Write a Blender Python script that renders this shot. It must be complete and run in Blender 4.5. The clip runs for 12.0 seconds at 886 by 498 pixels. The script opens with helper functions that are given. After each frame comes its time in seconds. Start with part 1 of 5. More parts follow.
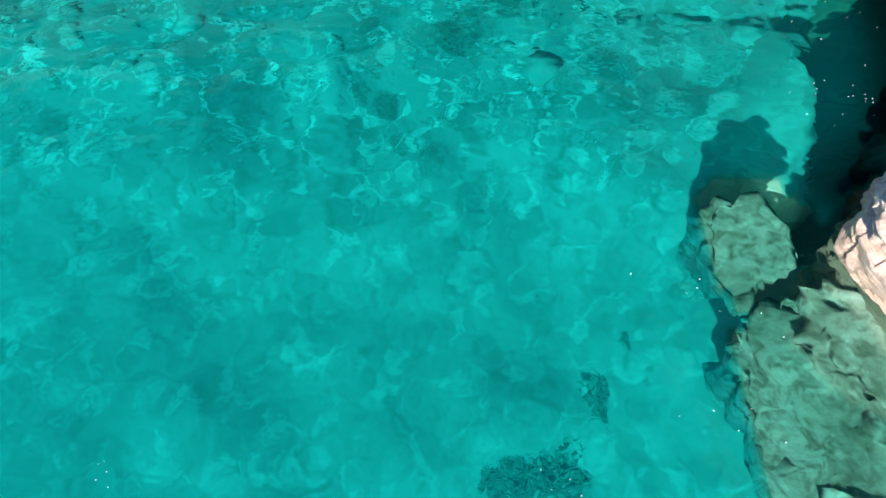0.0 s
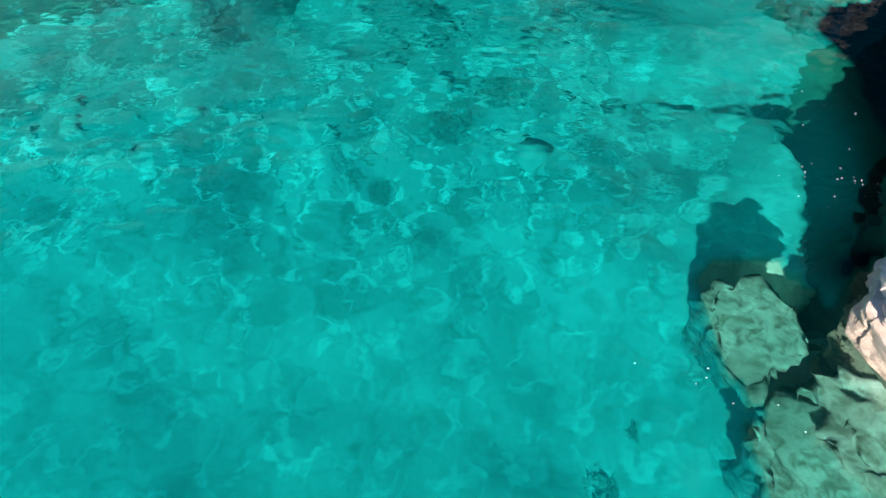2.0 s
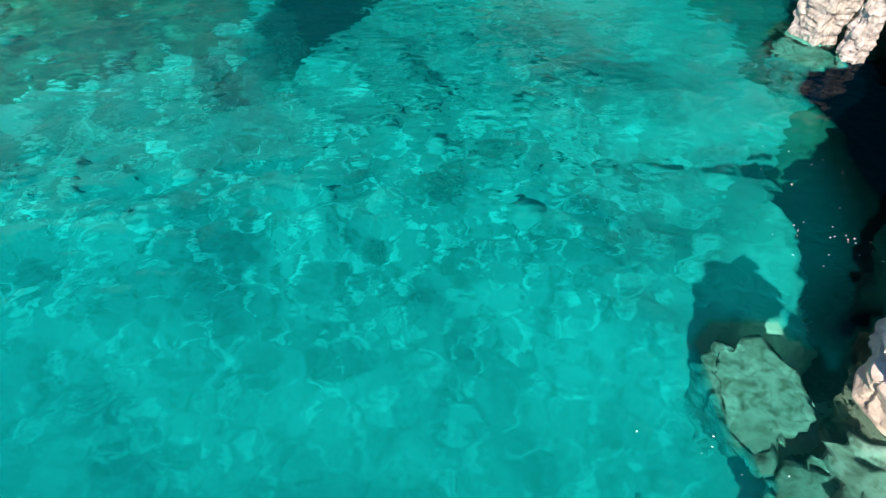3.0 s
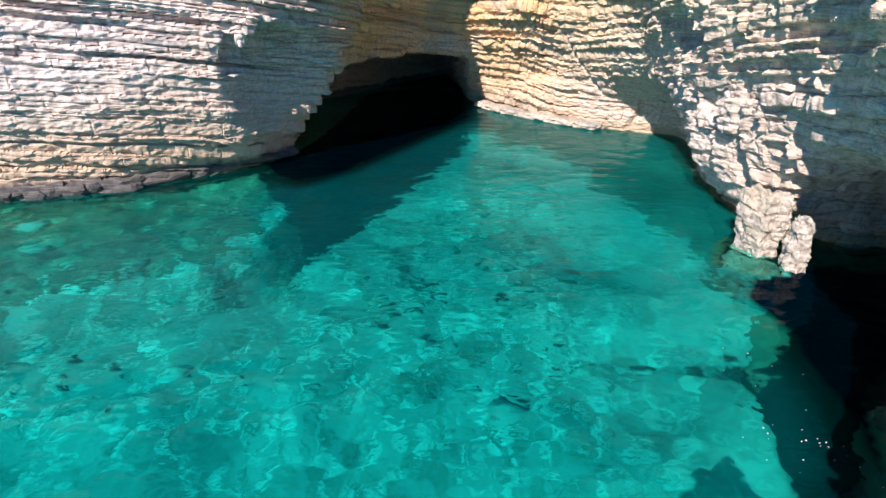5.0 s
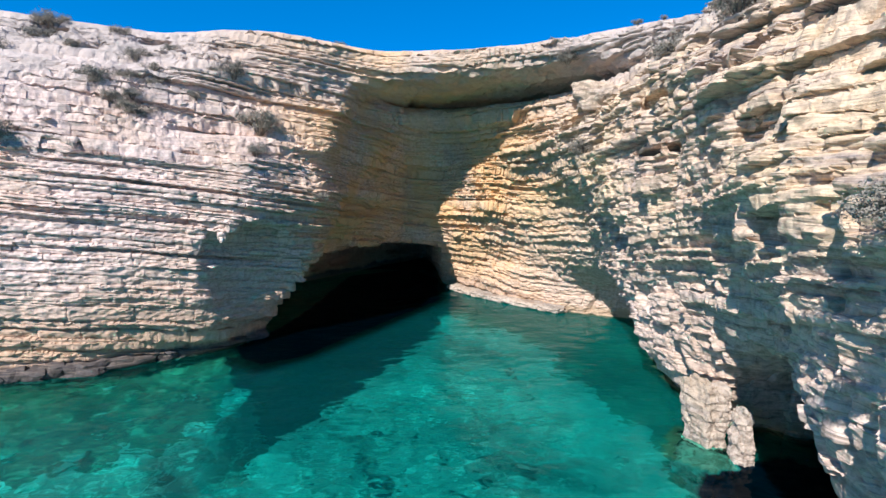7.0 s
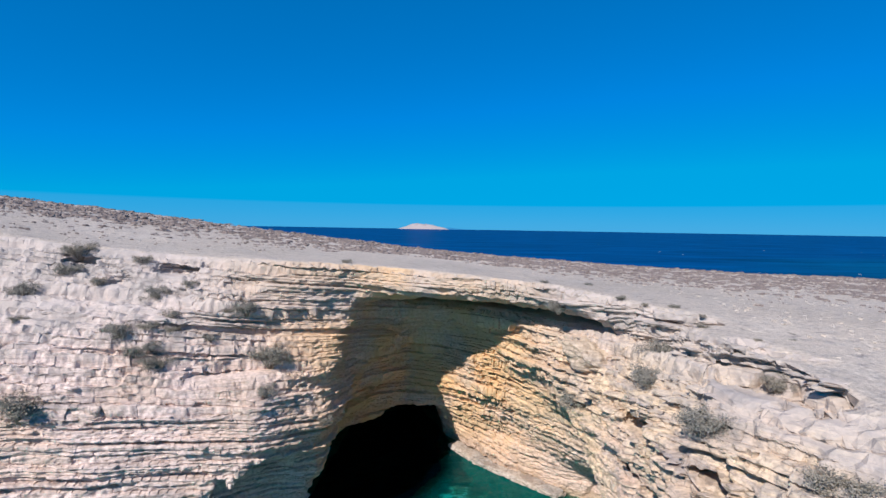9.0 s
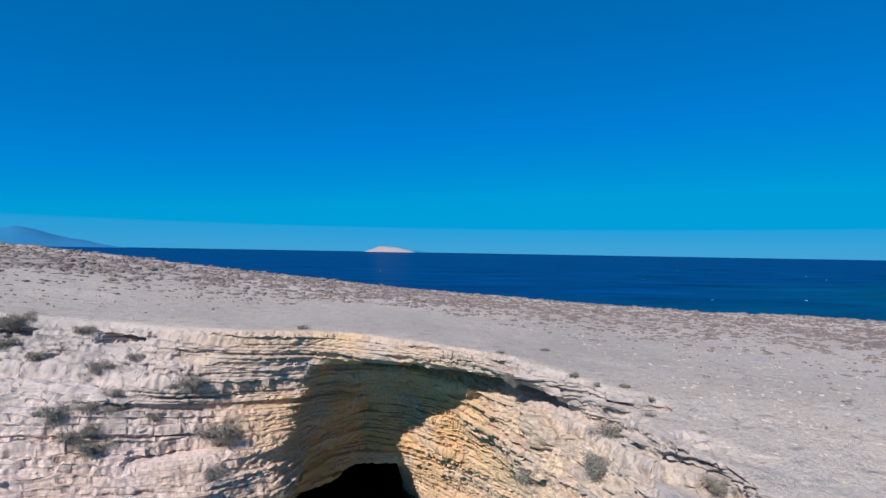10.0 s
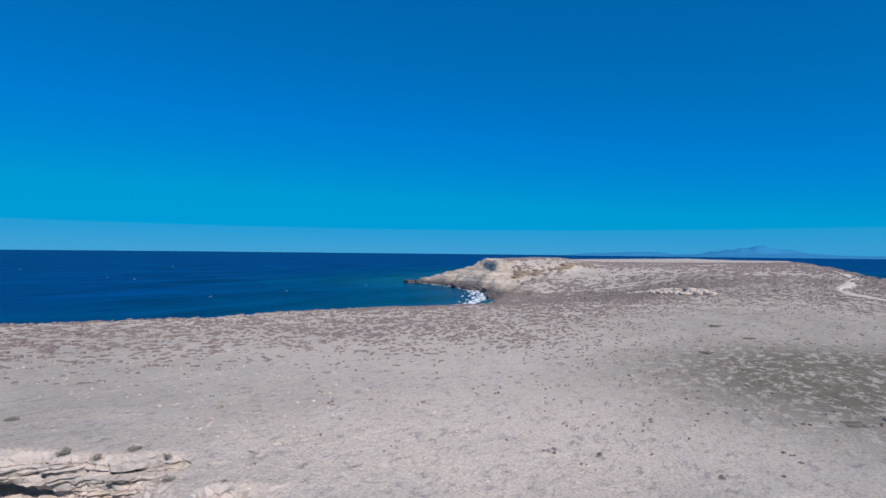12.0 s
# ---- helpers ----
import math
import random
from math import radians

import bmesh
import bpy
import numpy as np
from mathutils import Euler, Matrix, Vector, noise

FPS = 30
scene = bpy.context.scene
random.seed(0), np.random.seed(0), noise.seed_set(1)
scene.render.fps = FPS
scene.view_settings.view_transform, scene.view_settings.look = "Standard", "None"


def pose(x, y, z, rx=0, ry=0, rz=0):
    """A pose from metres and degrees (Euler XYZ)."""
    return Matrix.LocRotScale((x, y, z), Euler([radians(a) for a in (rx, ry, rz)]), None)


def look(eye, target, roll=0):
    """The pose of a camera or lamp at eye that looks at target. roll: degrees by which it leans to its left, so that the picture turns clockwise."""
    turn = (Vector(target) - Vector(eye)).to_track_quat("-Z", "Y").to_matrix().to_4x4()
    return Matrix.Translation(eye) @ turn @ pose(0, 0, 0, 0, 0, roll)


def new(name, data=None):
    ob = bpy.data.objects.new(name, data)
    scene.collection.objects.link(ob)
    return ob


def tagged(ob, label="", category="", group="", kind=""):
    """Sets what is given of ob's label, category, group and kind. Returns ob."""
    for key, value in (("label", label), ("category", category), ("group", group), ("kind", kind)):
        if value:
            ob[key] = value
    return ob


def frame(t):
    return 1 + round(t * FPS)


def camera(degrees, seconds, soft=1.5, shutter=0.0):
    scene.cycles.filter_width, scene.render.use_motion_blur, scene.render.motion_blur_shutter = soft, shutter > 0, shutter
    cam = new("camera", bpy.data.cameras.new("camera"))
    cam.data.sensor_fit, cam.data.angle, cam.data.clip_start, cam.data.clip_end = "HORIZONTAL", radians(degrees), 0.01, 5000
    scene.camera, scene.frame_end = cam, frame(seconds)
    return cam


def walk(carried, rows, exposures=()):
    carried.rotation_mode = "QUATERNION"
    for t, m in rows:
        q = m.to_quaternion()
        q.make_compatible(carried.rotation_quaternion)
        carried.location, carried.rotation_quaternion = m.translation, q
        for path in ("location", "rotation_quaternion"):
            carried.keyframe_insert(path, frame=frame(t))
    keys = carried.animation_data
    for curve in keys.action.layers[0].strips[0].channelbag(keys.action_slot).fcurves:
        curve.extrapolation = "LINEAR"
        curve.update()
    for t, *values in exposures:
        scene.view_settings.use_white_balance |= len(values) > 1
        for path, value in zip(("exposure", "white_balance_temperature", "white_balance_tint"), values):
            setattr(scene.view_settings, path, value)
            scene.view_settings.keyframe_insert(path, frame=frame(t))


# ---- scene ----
cam = camera(82.6, 12.0)
PATH = [
    (0, (0.153, -0.137, 3.962), (0.151, 0.754, 2.171), 0.6),
    (0.5, (0.160, -0.117, 3.921), (0.155, 0.806, 2.147), 0.7),
    (1, (0.176, -0.081, 3.890), (0.171, 0.922, 2.160), 0.7),
    (1.5, (0.187, -0.043, 3.861), (0.186, 1.046, 2.184), 0.6),
    (2, (0.193, -0.003, 3.841), (0.201, 1.161, 2.214), 0.5),
    (2.5, (0.214, 0.031, 3.838), (0.231, 1.268, 2.266), 0.4),
    (3, (0.227, 0.091, 3.852), (0.245, 1.418, 2.356), 0.5),
    (4.8, (0.403, -0.008, 4.177), (0.425, 1.744, 3.213), 0.6),
    (5, (0.529, -0.142, 4.104), (0.547, 1.649, 3.214), 0.6),
    (5.5, (0.539, -0.126, 4.076), (0.568, 1.741, 3.359), 0.9),
    (6, (0.811, -0.296, 4.016), (0.853, 1.629, 3.476), 0.9),
    (6.5, (1.187, -0.449, 4.021), (1.228, 1.519, 3.669), 1.0),
    (7, (1.28, -0.535, 4.549), (1.326, 1.45, 4.306), 1.0),
    (7.5, (1.288, -0.819, 6.115), (1.34, 1.171, 5.924), 1.2),
    (7.7, (1.214, -0.911, 6.763), (1.272, 1.082, 6.595), 1.4),
    (9.3, (1.481, -0.886, 10.471), (1.497, 1.113, 10.419), 0.9),
    (9.5, (1.553, -0.906, 10.698), (1.576, 1.094, 10.672), 0.85),
    (10, (1.637, -0.876, 11.426), (1.789, 1.118, 11.436), 1.0),
    (10.5, (1.518, -0.788, 11.99), (2.152, 1.109, 12.0), 0.9),
    (11, (1.508, -0.676, 12.357), (2.598, 1.001, 12.37), 1.0),
    (11.5, (1.369, -0.377, 12.511), (2.844, 0.973, 12.529), 0.8),
    (12, (1.456, -0.279, 12.454), (3.143, 0.794, 12.468), 0.6),
]
walk(cam, [(t, look(eye, target, roll)) for t, eye, target, roll in PATH],
     exposures=[(0.0, 0.68), (3.0, 0.68), (5.0, 0.52), (5.6, 0.42), (6.5, 0.26), (7.4, 0.2), (9.5, -0.2), (10.3, -0.30), (12.0, -0.33)])

# ---- sun, sky ----
SUN_ELEV, SUN_AZ = radians(39.5), radians(31)          # light travels towards +y, turned 31 degrees to +x
sun_way = Vector((math.sin(SUN_AZ) * math.cos(SUN_ELEV), math.cos(SUN_AZ) * math.cos(SUN_ELEV), -math.sin(SUN_ELEV)))
sun = new("sun", bpy.data.lights.new("sun", "SUN"))
sun.data.energy, sun.data.angle, sun.data.color = 6.2, radians(0.53), (1.0, 0.94, 0.885)
sun.matrix_world = look((0, 0, 60), Vector((0, 0, 60)) + sun_way)
world = bpy.data.worlds.new("world")
scene.world = world
world.use_nodes = True
wn = world.node_tree.nodes
sky = wn.new("ShaderNodeTexSky")
sky.sky_type, sky.sun_disc = "NISHITA", False
sky.sun_elevation, sky.sun_rotation = SUN_ELEV, math.pi + SUN_AZ
sky.altitude = 2600
sky.air_density, sky.dust_density, sky.ozone_density = 1.0, 1.2, 2.5
deep_blue = wn.new("ShaderNodeHueSaturation")        # the deep, clear blue of a dry summer sky
deep_blue.inputs["Saturation"].default_value = 1.7
cool = wn.new("ShaderNodeMix")
cool.data_type, cool.blend_type = "RGBA", "MULTIPLY"
cool.inputs[0].default_value, cool.inputs[7].default_value = 1.0, (0.87, 1.06, 1.38, 1)
world.node_tree.links.new(sky.outputs[0], cool.inputs[6])
world.node_tree.links.new(cool.outputs[2], deep_blue.inputs["Color"])
even = wn.new("ShaderNodeMix")
even.data_type = "RGBA"
even.inputs[0].default_value, even.inputs[7].default_value = 0.28, (0.0, 2.85, 7.2, 1)
world.node_tree.links.new(deep_blue.outputs[0], even.inputs[6])
haze = wn.new("ShaderNodeMix")                       # sea haze keeps the sky over the horizon from going white
haze.data_type, haze.blend_type = "RGBA", "DARKEN"
haze.inputs[0].default_value, haze.inputs[7].default_value = 0.9, (0.24, 3.8, 7.6, 1)
world.node_tree.links.new(even.outputs[2], haze.inputs[6])
split = wn.new("ShaderNodeSeparateColor")            # only the wide glare round the sun, behind the view, stays white
world.node_tree.links.new(sky.outputs[0], split.inputs[0])
glare = wn.new("ShaderNodeMapRange")
world.node_tree.links.new(split.outputs[0], glare.inputs[0])
glare.inputs[1].default_value, glare.inputs[2].default_value = 9.5, 15.0
whole_sky = wn.new("ShaderNodeMix")
whole_sky.data_type = "RGBA"
world.node_tree.links.new(glare.outputs[0], whole_sky.inputs[0])
world.node_tree.links.new(haze.outputs[2], whole_sky.inputs[6])
world.node_tree.links.new(sky.outputs[0], whole_sky.inputs[7])
world.node_tree.links.new(whole_sky.outputs[2], wn["Background"].inputs[0])
wn["Background"].inputs[1].default_value = 0.105

# ---- small tools ----
rng = np.random.default_rng(7)


def hash3(ix, iy, iz, seed):
    h = (ix * 374761393 + iy * 668265263 + iz * 2147483647 + seed * 974634777) & 0xFFFFFFFF
    h = ((h ^ (h >> 13)) * 1274126177) & 0xFFFFFFFF
    h = ((h ^ (h >> 16)) * 2246822519) & 0xFFFFFFFF
    return ((h ^ (h >> 15)) & 0xFFFF) / 32767.5 - 1.0


def vnoise(x, y, z, seed=0):
    """Smooth noise between -1 and 1 at arrays of places."""
    x, y, z = np.broadcast_arrays(x, y, z)
    fx, fy, fz = np.floor(x), np.floor(y), np.floor(z)
    ix, iy, iz = fx.astype(np.int64), fy.astype(np.int64), fz.astype(np.int64)
    u, v, w = x - fx, y - fy, z - fz
    u, v, w = u * u * (3 - 2 * u), v * v * (3 - 2 * v), w * w * (3 - 2 * w)
    out = 0
    for a in (0, 1):
        for b in (0, 1):
            for c in (0, 1):
                out = out + hash3(ix + a, iy + b, iz + c, seed) * np.where(a, u, 1 - u) * np.where(b, v, 1 - v) * np.where(c, w, 1 - w)
    return out


def smooth_step(a, b, x):
    t = np.clip((x - a) / (b - a), 0, 1)
    return t * t * (3 - 2 * t)


def outline_distance(px, py, poly):
    """Signed distance to a closed outline, negative inside."""
    d = np.full(px.shape, 1e9)
    inside = np.zeros(px.shape, bool)
    for (ax, ay), (bx, by) in zip(poly, np.roll(poly, -1, 0)):
        ex, ey = bx - ax, by - ay
        wx, wy = px - ax, py - ay
        k = np.clip((wx * ex + wy * ey) / (ex * ex + ey * ey + 1e-9), 0, 1)
        d = np.minimum(d, (wx - ex * k) ** 2 + (wy - ey * k) ** 2)
        if ey != 0:
            inside ^= ((ay > py) != (by > py)) & (px < (bx - ax) * (py - ay) / ey + ax)
    return np.where(inside, -np.sqrt(d), np.sqrt(d))


def mesh_of(name, verts, faces, smooth=False):
    me = bpy.data.meshes.new(name)
    me.from_pydata([tuple(v) for v in verts], [], faces)
    if smooth:
        me.polygons.foreach_set("use_smooth", [True] * len(me.polygons))
    me.update()
    return me


# ---- materials ----
class Mat:
    """A node material with short calls for its nodes."""

    def __init__(self, name, rough=0.9):
        self.m = bpy.data.materials.new(name)
        self.m.use_nodes = True
        self.t = self.m.node_tree
        self.p = self.t.nodes["Principled BSDF"]
        self.p.inputs["Roughness"].default_value = rough
        self.p.inputs["Specular IOR Level"].default_value = 0.25
        self.geo = self.t.nodes.new("ShaderNodeNewGeometry")

    def link(self, a, b):
        self.t.links.new(a, b)

    def place(self, scale=(1, 1, 1), rot=(0, 0, 0)):
        n = self.t.nodes.new("ShaderNodeMapping")
        self.link(self.geo.outputs["Position"], n.inputs[0])
        n.inputs["Scale"].default_value = scale
        n.inputs["Rotation"].default_value = rot
        return n.outputs[0]

    def noise(self, at, scale, detail=4, rough=0.6, distort=0.0):
        n = self.t.nodes.new("ShaderNodeTexNoise")
        self.link(at, n.inputs["Vector"])
        n.inputs["Scale"].default_value, n.inputs["Detail"].default_value = scale, detail
        n.inputs["Roughness"].default_value, n.inputs["Distortion"].default_value = rough, distort
        return n.outputs[0]

    def ramp(self, fac, stops):
        n = self.t.nodes.new("ShaderNodeValToRGB")
        self.link(fac, n.inputs[0])
        while len(n.color_ramp.elements) < len(stops):
            n.color_ramp.elements.new(0.5)
        for e, (pos, col) in zip(n.color_ramp.elements, stops):
            e.position, e.color = pos, (*col, 1) if len(col) == 3 else col
        return n.outputs[0]

    def mix(self, fac, a, b, how="MIX"):
        n = self.t.nodes.new("ShaderNodeMix")
        n.data_type, n.blend_type = "RGBA", how
        for sock, val in ((n.inputs[0], fac), (n.inputs[6], a), (n.inputs[7], b)):
            if isinstance(val, (int, float)):
                sock.default_value = val
            elif isinstance(val, tuple):
                sock.default_value = (*val, 1)
            else:
                self.link(val, sock)
        return n.outputs[2]

    def math(self, op, a, b=0.0, clamp=False):
        n = self.t.nodes.new("ShaderNodeMath")
        n.operation, n.use_clamp = op, clamp
        for sock, val in zip(n.inputs, (a, b)):
            if isinstance(val, (int, float)):
                sock.default_value = val
            else:
                self.link(val, sock)
        return n.outputs[0]

    def spread(self, val, a, b, c=0.0, d=1.0):
        n = self.t.nodes.new("ShaderNodeMapRange")
        self.link(val, n.inputs[0])
        for i, v in enumerate((a, b, c, d)):
            n.inputs[i + 1].default_value = v
        return n.outputs[0]

    def height(self):
        n = self.t.nodes.new("ShaderNodeSeparateXYZ")
        self.link(self.geo.outputs["Position"], n.inputs[0])
        return n.outputs[2]

    def bump(self, fac, strength, dist):
        n = self.t.nodes.new("ShaderNodeBump")
        self.link(fac, n.inputs["Height"])
        n.inputs["Strength"].default_value, n.inputs["Distance"].default_value = strength, dist
        return n.outputs[0]

    def finish(self, colour, normal=None):
        self.link(colour, self.p.inputs["Base Color"])
        if normal is not None:
            self.link(normal, self.p.inputs["Normal"])
        return self.m


DIP = (radians(5.4), radians(4.3), 0)


def rock_material(name, light, warm, grey, wet=True):
    k = Mat(name, 0.92)
    bed = k.place((0.35, 0.35, 5.5), DIP)
    free = k.place()
    sep = k.t.nodes.new("ShaderNodeSeparateXYZ")
    k.link(free, sep.inputs[0])
    east = k.math("ADD", sep.outputs[0], k.math("MULTIPLY", k.math("SUBTRACT", k.noise(free, 0.3, 3), 0.5), 6.0))
    pale = light
    if wet:                                              # the east wall is yellower
        pale = k.mix(k.math("MULTIPLY", k.spread(east, -2.0, 5.0), k.spread(sep.outputs[2], 1.8, 4.5)), light, tuple(c * q for c, q in zip(light, (0.98, 0.93, 0.70))))
    base = k.mix(k.spread(k.noise(free, 0.35, 5), 0.42, 0.66), pale, warm)
    layers = k.noise(bed, 1.0, 6, 0.65)
    base = k.mix(k.spread(layers, 0.52, 0.68), base, grey)
    grain = k.noise(free, 9.0, 6, 0.7)
    base = k.mix(1.0, base, k.ramp(grain, [(0.36, (0.60, 0.58, 0.56)), (0.56, (1, 1, 1))]), "MULTIPLY")
    thin = k.noise(k.place((0.6, 0.6, 17.0), DIP), 1.0, 5, 0.7)
    base = k.mix(k.spread(thin, 0.56, 0.67, 0.0, 0.7), base, (0.27, 0.21, 0.175))
    hair = k.noise(k.place((1.1, 1.1, 42.0), DIP), 1.0, 4, 0.7)
    base = k.mix(k.spread(hair, 0.56, 0.65, 0.0, 0.65), base, (0.26, 0.20, 0.165))
    pits = k.noise(free, 3.2, 6, 0.75)
    base = k.mix(k.spread(pits, 0.60, 0.72, 0.0, 0.5), base, (0.36, 0.29, 0.23))
    if wet:
        bleached = k.spread(k.math("ADD", sep.outputs[2], k.math("MULTIPLY", k.noise(free, 0.5, 4), 1.5)), 7.2, 8.6, 0.0, 0.85)
        base = k.mix(bleached, base, (0.49, 0.425, 0.392))
        scree = k.math("MULTIPLY", k.spread(k.noise(free, 1.3, 6, 0.72), 0.46, 0.62), k.spread(sep.outputs[2], 5.2, 7.4, 0.0, 0.75))
        base = k.mix(scree, base, (0.34, 0.305, 0.285))
        off = k.t.nodes.new("ShaderNodeVectorMath")          # yellow alcove rock, its ochre pushed further to imitate warm bounced light
        off.operation = "DISTANCE"
        k.link(free, off.inputs[0])
        off.inputs[1].default_value = (0.3, 19.0, 5.0)
        ochre = k.math("MULTIPLY", k.spread(off.outputs["Value"], 8.5, 3.5), k.spread(k.noise(free, 0.5, 4), 0.30, 0.56), True)
        base = k.mix(k.math("MULTIPLY", ochre, 0.9), base, (0.70, 0.45, 0.23))
        z = k.math("ADD", k.height(), k.math("MULTIPLY", k.math("SUBTRACT", k.noise(free, 1.6, 4), 0.5), 0.5))
        west = k.spread(sep.outputs[0], 1.5, -1.0)
        base = k.mix(k.math("MULTIPLY", k.spread(z, 2.6, 0.6, 0.0, 0.75), k.spread(west, 0.0, 1.0, 0.4, 1.0)), base, (0.52, 0.34, 0.22))
        foot = k.math("MULTIPLY", k.spread(z, 0.34, 0.2), k.spread(west, 0.0, 1.0, 0.6, 1.0))
        base = k.mix(foot, base, k.mix(west, (0.34, 0.25, 0.16), (0.11, 0.10, 0.10)))
        base = k.mix(k.spread(z, 0.02, -0.06), base, (0.10, 0.10, 0.075))
    fine = k.math("ADD", k.math("SUBTRACT", k.math("MULTIPLY", layers, 0.6), k.math("MULTIPLY", thin, 0.5)), k.math("SUBTRACT", k.math("MULTIPLY", grain, 0.45), k.math("MULTIPLY", hair, 0.25)))
    return k.finish(base, k.bump(fine, 0.9, 0.07))


M_ROCK = rock_material("limestone", (0.775, 0.63, 0.575), (0.69, 0.525, 0.425), (0.445, 0.375, 0.35))
M_BASAL = rock_material("tidal_rock", (0.105, 0.095, 0.10), (0.135, 0.11, 0.09), (0.06, 0.055, 0.062), wet=False)


M_LOOSE = rock_material("loose_stone", (0.62, 0.53, 0.45), (0.56, 0.47, 0.40), (0.50, 0.43, 0.37), wet=False)
M_SLAB = rock_material("worn_slab", (0.55, 0.47, 0.41), (0.44, 0.36, 0.28), (0.36, 0.33, 0.31), wet=False)


M_LEDGE = rock_material("brown_ledge", (0.31, 0.25, 0.19), (0.25, 0.19, 0.135), (0.17, 0.135, 0.105), wet=False)


def algae_material():
    """Drowned rock under a thin felt of grey-green algae, with bare pale and dark weedy spots."""
    k = Mat("algae_rock", 0.95)
    free = k.place()
    base = k.mix(k.spread(k.noise(free, 1.6, 4, 0.6, 0.6), 0.40, 0.62), (0.22, 0.22, 0.195), (0.14, 0.145, 0.122))
    base = k.mix(k.spread(k.noise(free, 5.5, 6, 0.7, 1.2), 0.47, 0.60), base, (0.085, 0.09, 0.07))
    base = k.mix(k.spread(k.noise(k.place((1, 1, 1), (0.4, 0.2, 0.9)), 4.0, 4, 0.6, 0.5), 0.56, 0.68, 0.0, 0.8), base, (0.30, 0.31, 0.28))
    return k.finish(base, k.bump(k.noise(free, 6.0, 4, 0.6), 0.6, 0.05))


M_ALGAE = algae_material()


def soil_material():
    k = Mat("dry_soil", 0.95)
    free = k.place()
    base = k.mix(k.spread(k.noise(free, 0.09, 5), 0.38, 0.62), (0.63, 0.535, 0.455), (0.555, 0.47, 0.395))
    base = k.mix(k.spread(k.noise(k.place((1, 1, 1), (0, 0, 0.4)), 0.7, 6, 0.7), 0.5, 0.75), base, (0.615, 0.545, 0.48))
    base = k.mix(k.spread(k.noise(k.place((1, 1.6, 1)), 2.3, 7, 0.78), 0.52, 0.64), base, (0.35, 0.305, 0.285))
    far = k.noise(k.place((1, 1, 0.2)), 0.035, 6, 0.7)
    base = k.mix(k.spread(far, 0.45, 0.62, 0.0, 0.45), base, (0.33, 0.285, 0.25))
    off = k.t.nodes.new("ShaderNodeVectorMath")              # a greyer, scrubbed patch of ground inland
    off.operation = "DISTANCE"
    k.link(free, off.inputs[0])
    off.inputs[1].default_value = (27, -4.5, 8.0)
    worn = k.math("MULTIPLY", k.spread(off.outputs["Value"], 12.0, 5.0), k.spread(k.noise(k.place((1, 1.5, 0.1)), 1.8, 8, 0.75), 0.41, 0.50), True)
    base = k.mix(k.math("MULTIPLY", worn, 0.92), base, (0.16, 0.138, 0.098))
    dull = k.t.nodes.new("ShaderNodeVectorMath")             # browner, overgrown ground further on
    dull.operation = "DISTANCE"
    k.link(free, dull.inputs[0])
    dull.inputs[1].default_value = (82, -2, 8.0)
    brown = k.math("MULTIPLY", k.spread(dull.outputs["Value"], 58.0, 22.0), k.spread(k.noise(k.place((0.5, 1.0, 0.1)), 0.5, 7, 0.75), 0.40, 0.60), True)
    base = k.mix(k.math("MULTIPLY", brown, 0.75), base, (0.30, 0.255, 0.21))
    grain = k.noise(free, 14.0, 5, 0.75)
    base = k.mix(1.0, base, k.ramp(grain, [(0.34, (0.66, 0.64, 0.62)), (0.6, (1.05, 1.05, 1.05))]), "MULTIPLY")
    return k.finish(base, k.bump(grain, 0.8, 0.05))


def crag_material():
    """Weathered rock of the far headland: broad pale and brown beds, dark clefts."""
    k = Mat("headland_crag", 0.95)
    free = k.place()
    base = k.mix(k.spread(k.noise(free, 0.11, 5, 0.65), 0.38, 0.62), (0.60, 0.50, 0.41), (0.47, 0.385, 0.31))
    beds = k.noise(k.place((0.06, 0.06, 1.5)), 1.0, 5, 0.65)
    base = k.mix(k.spread(beds, 0.50, 0.62, 0.0, 0.75), base, (0.27, 0.215, 0.165))
    base = k.mix(k.spread(k.noise(free, 0.6, 6, 0.75), 0.52, 0.62, 0.0, 0.8), base, (0.21, 0.18, 0.145))
    base = k.mix(k.spread(k.height(), 2.6, 0.6, 0.0, 0.85), base, (0.115, 0.095, 0.08))
    return k.finish(base, k.bump(k.noise(free, 0.9, 6, 0.7), 1.0, 0.5))


M_SOIL = soil_material()
M_CRAG = crag_material()


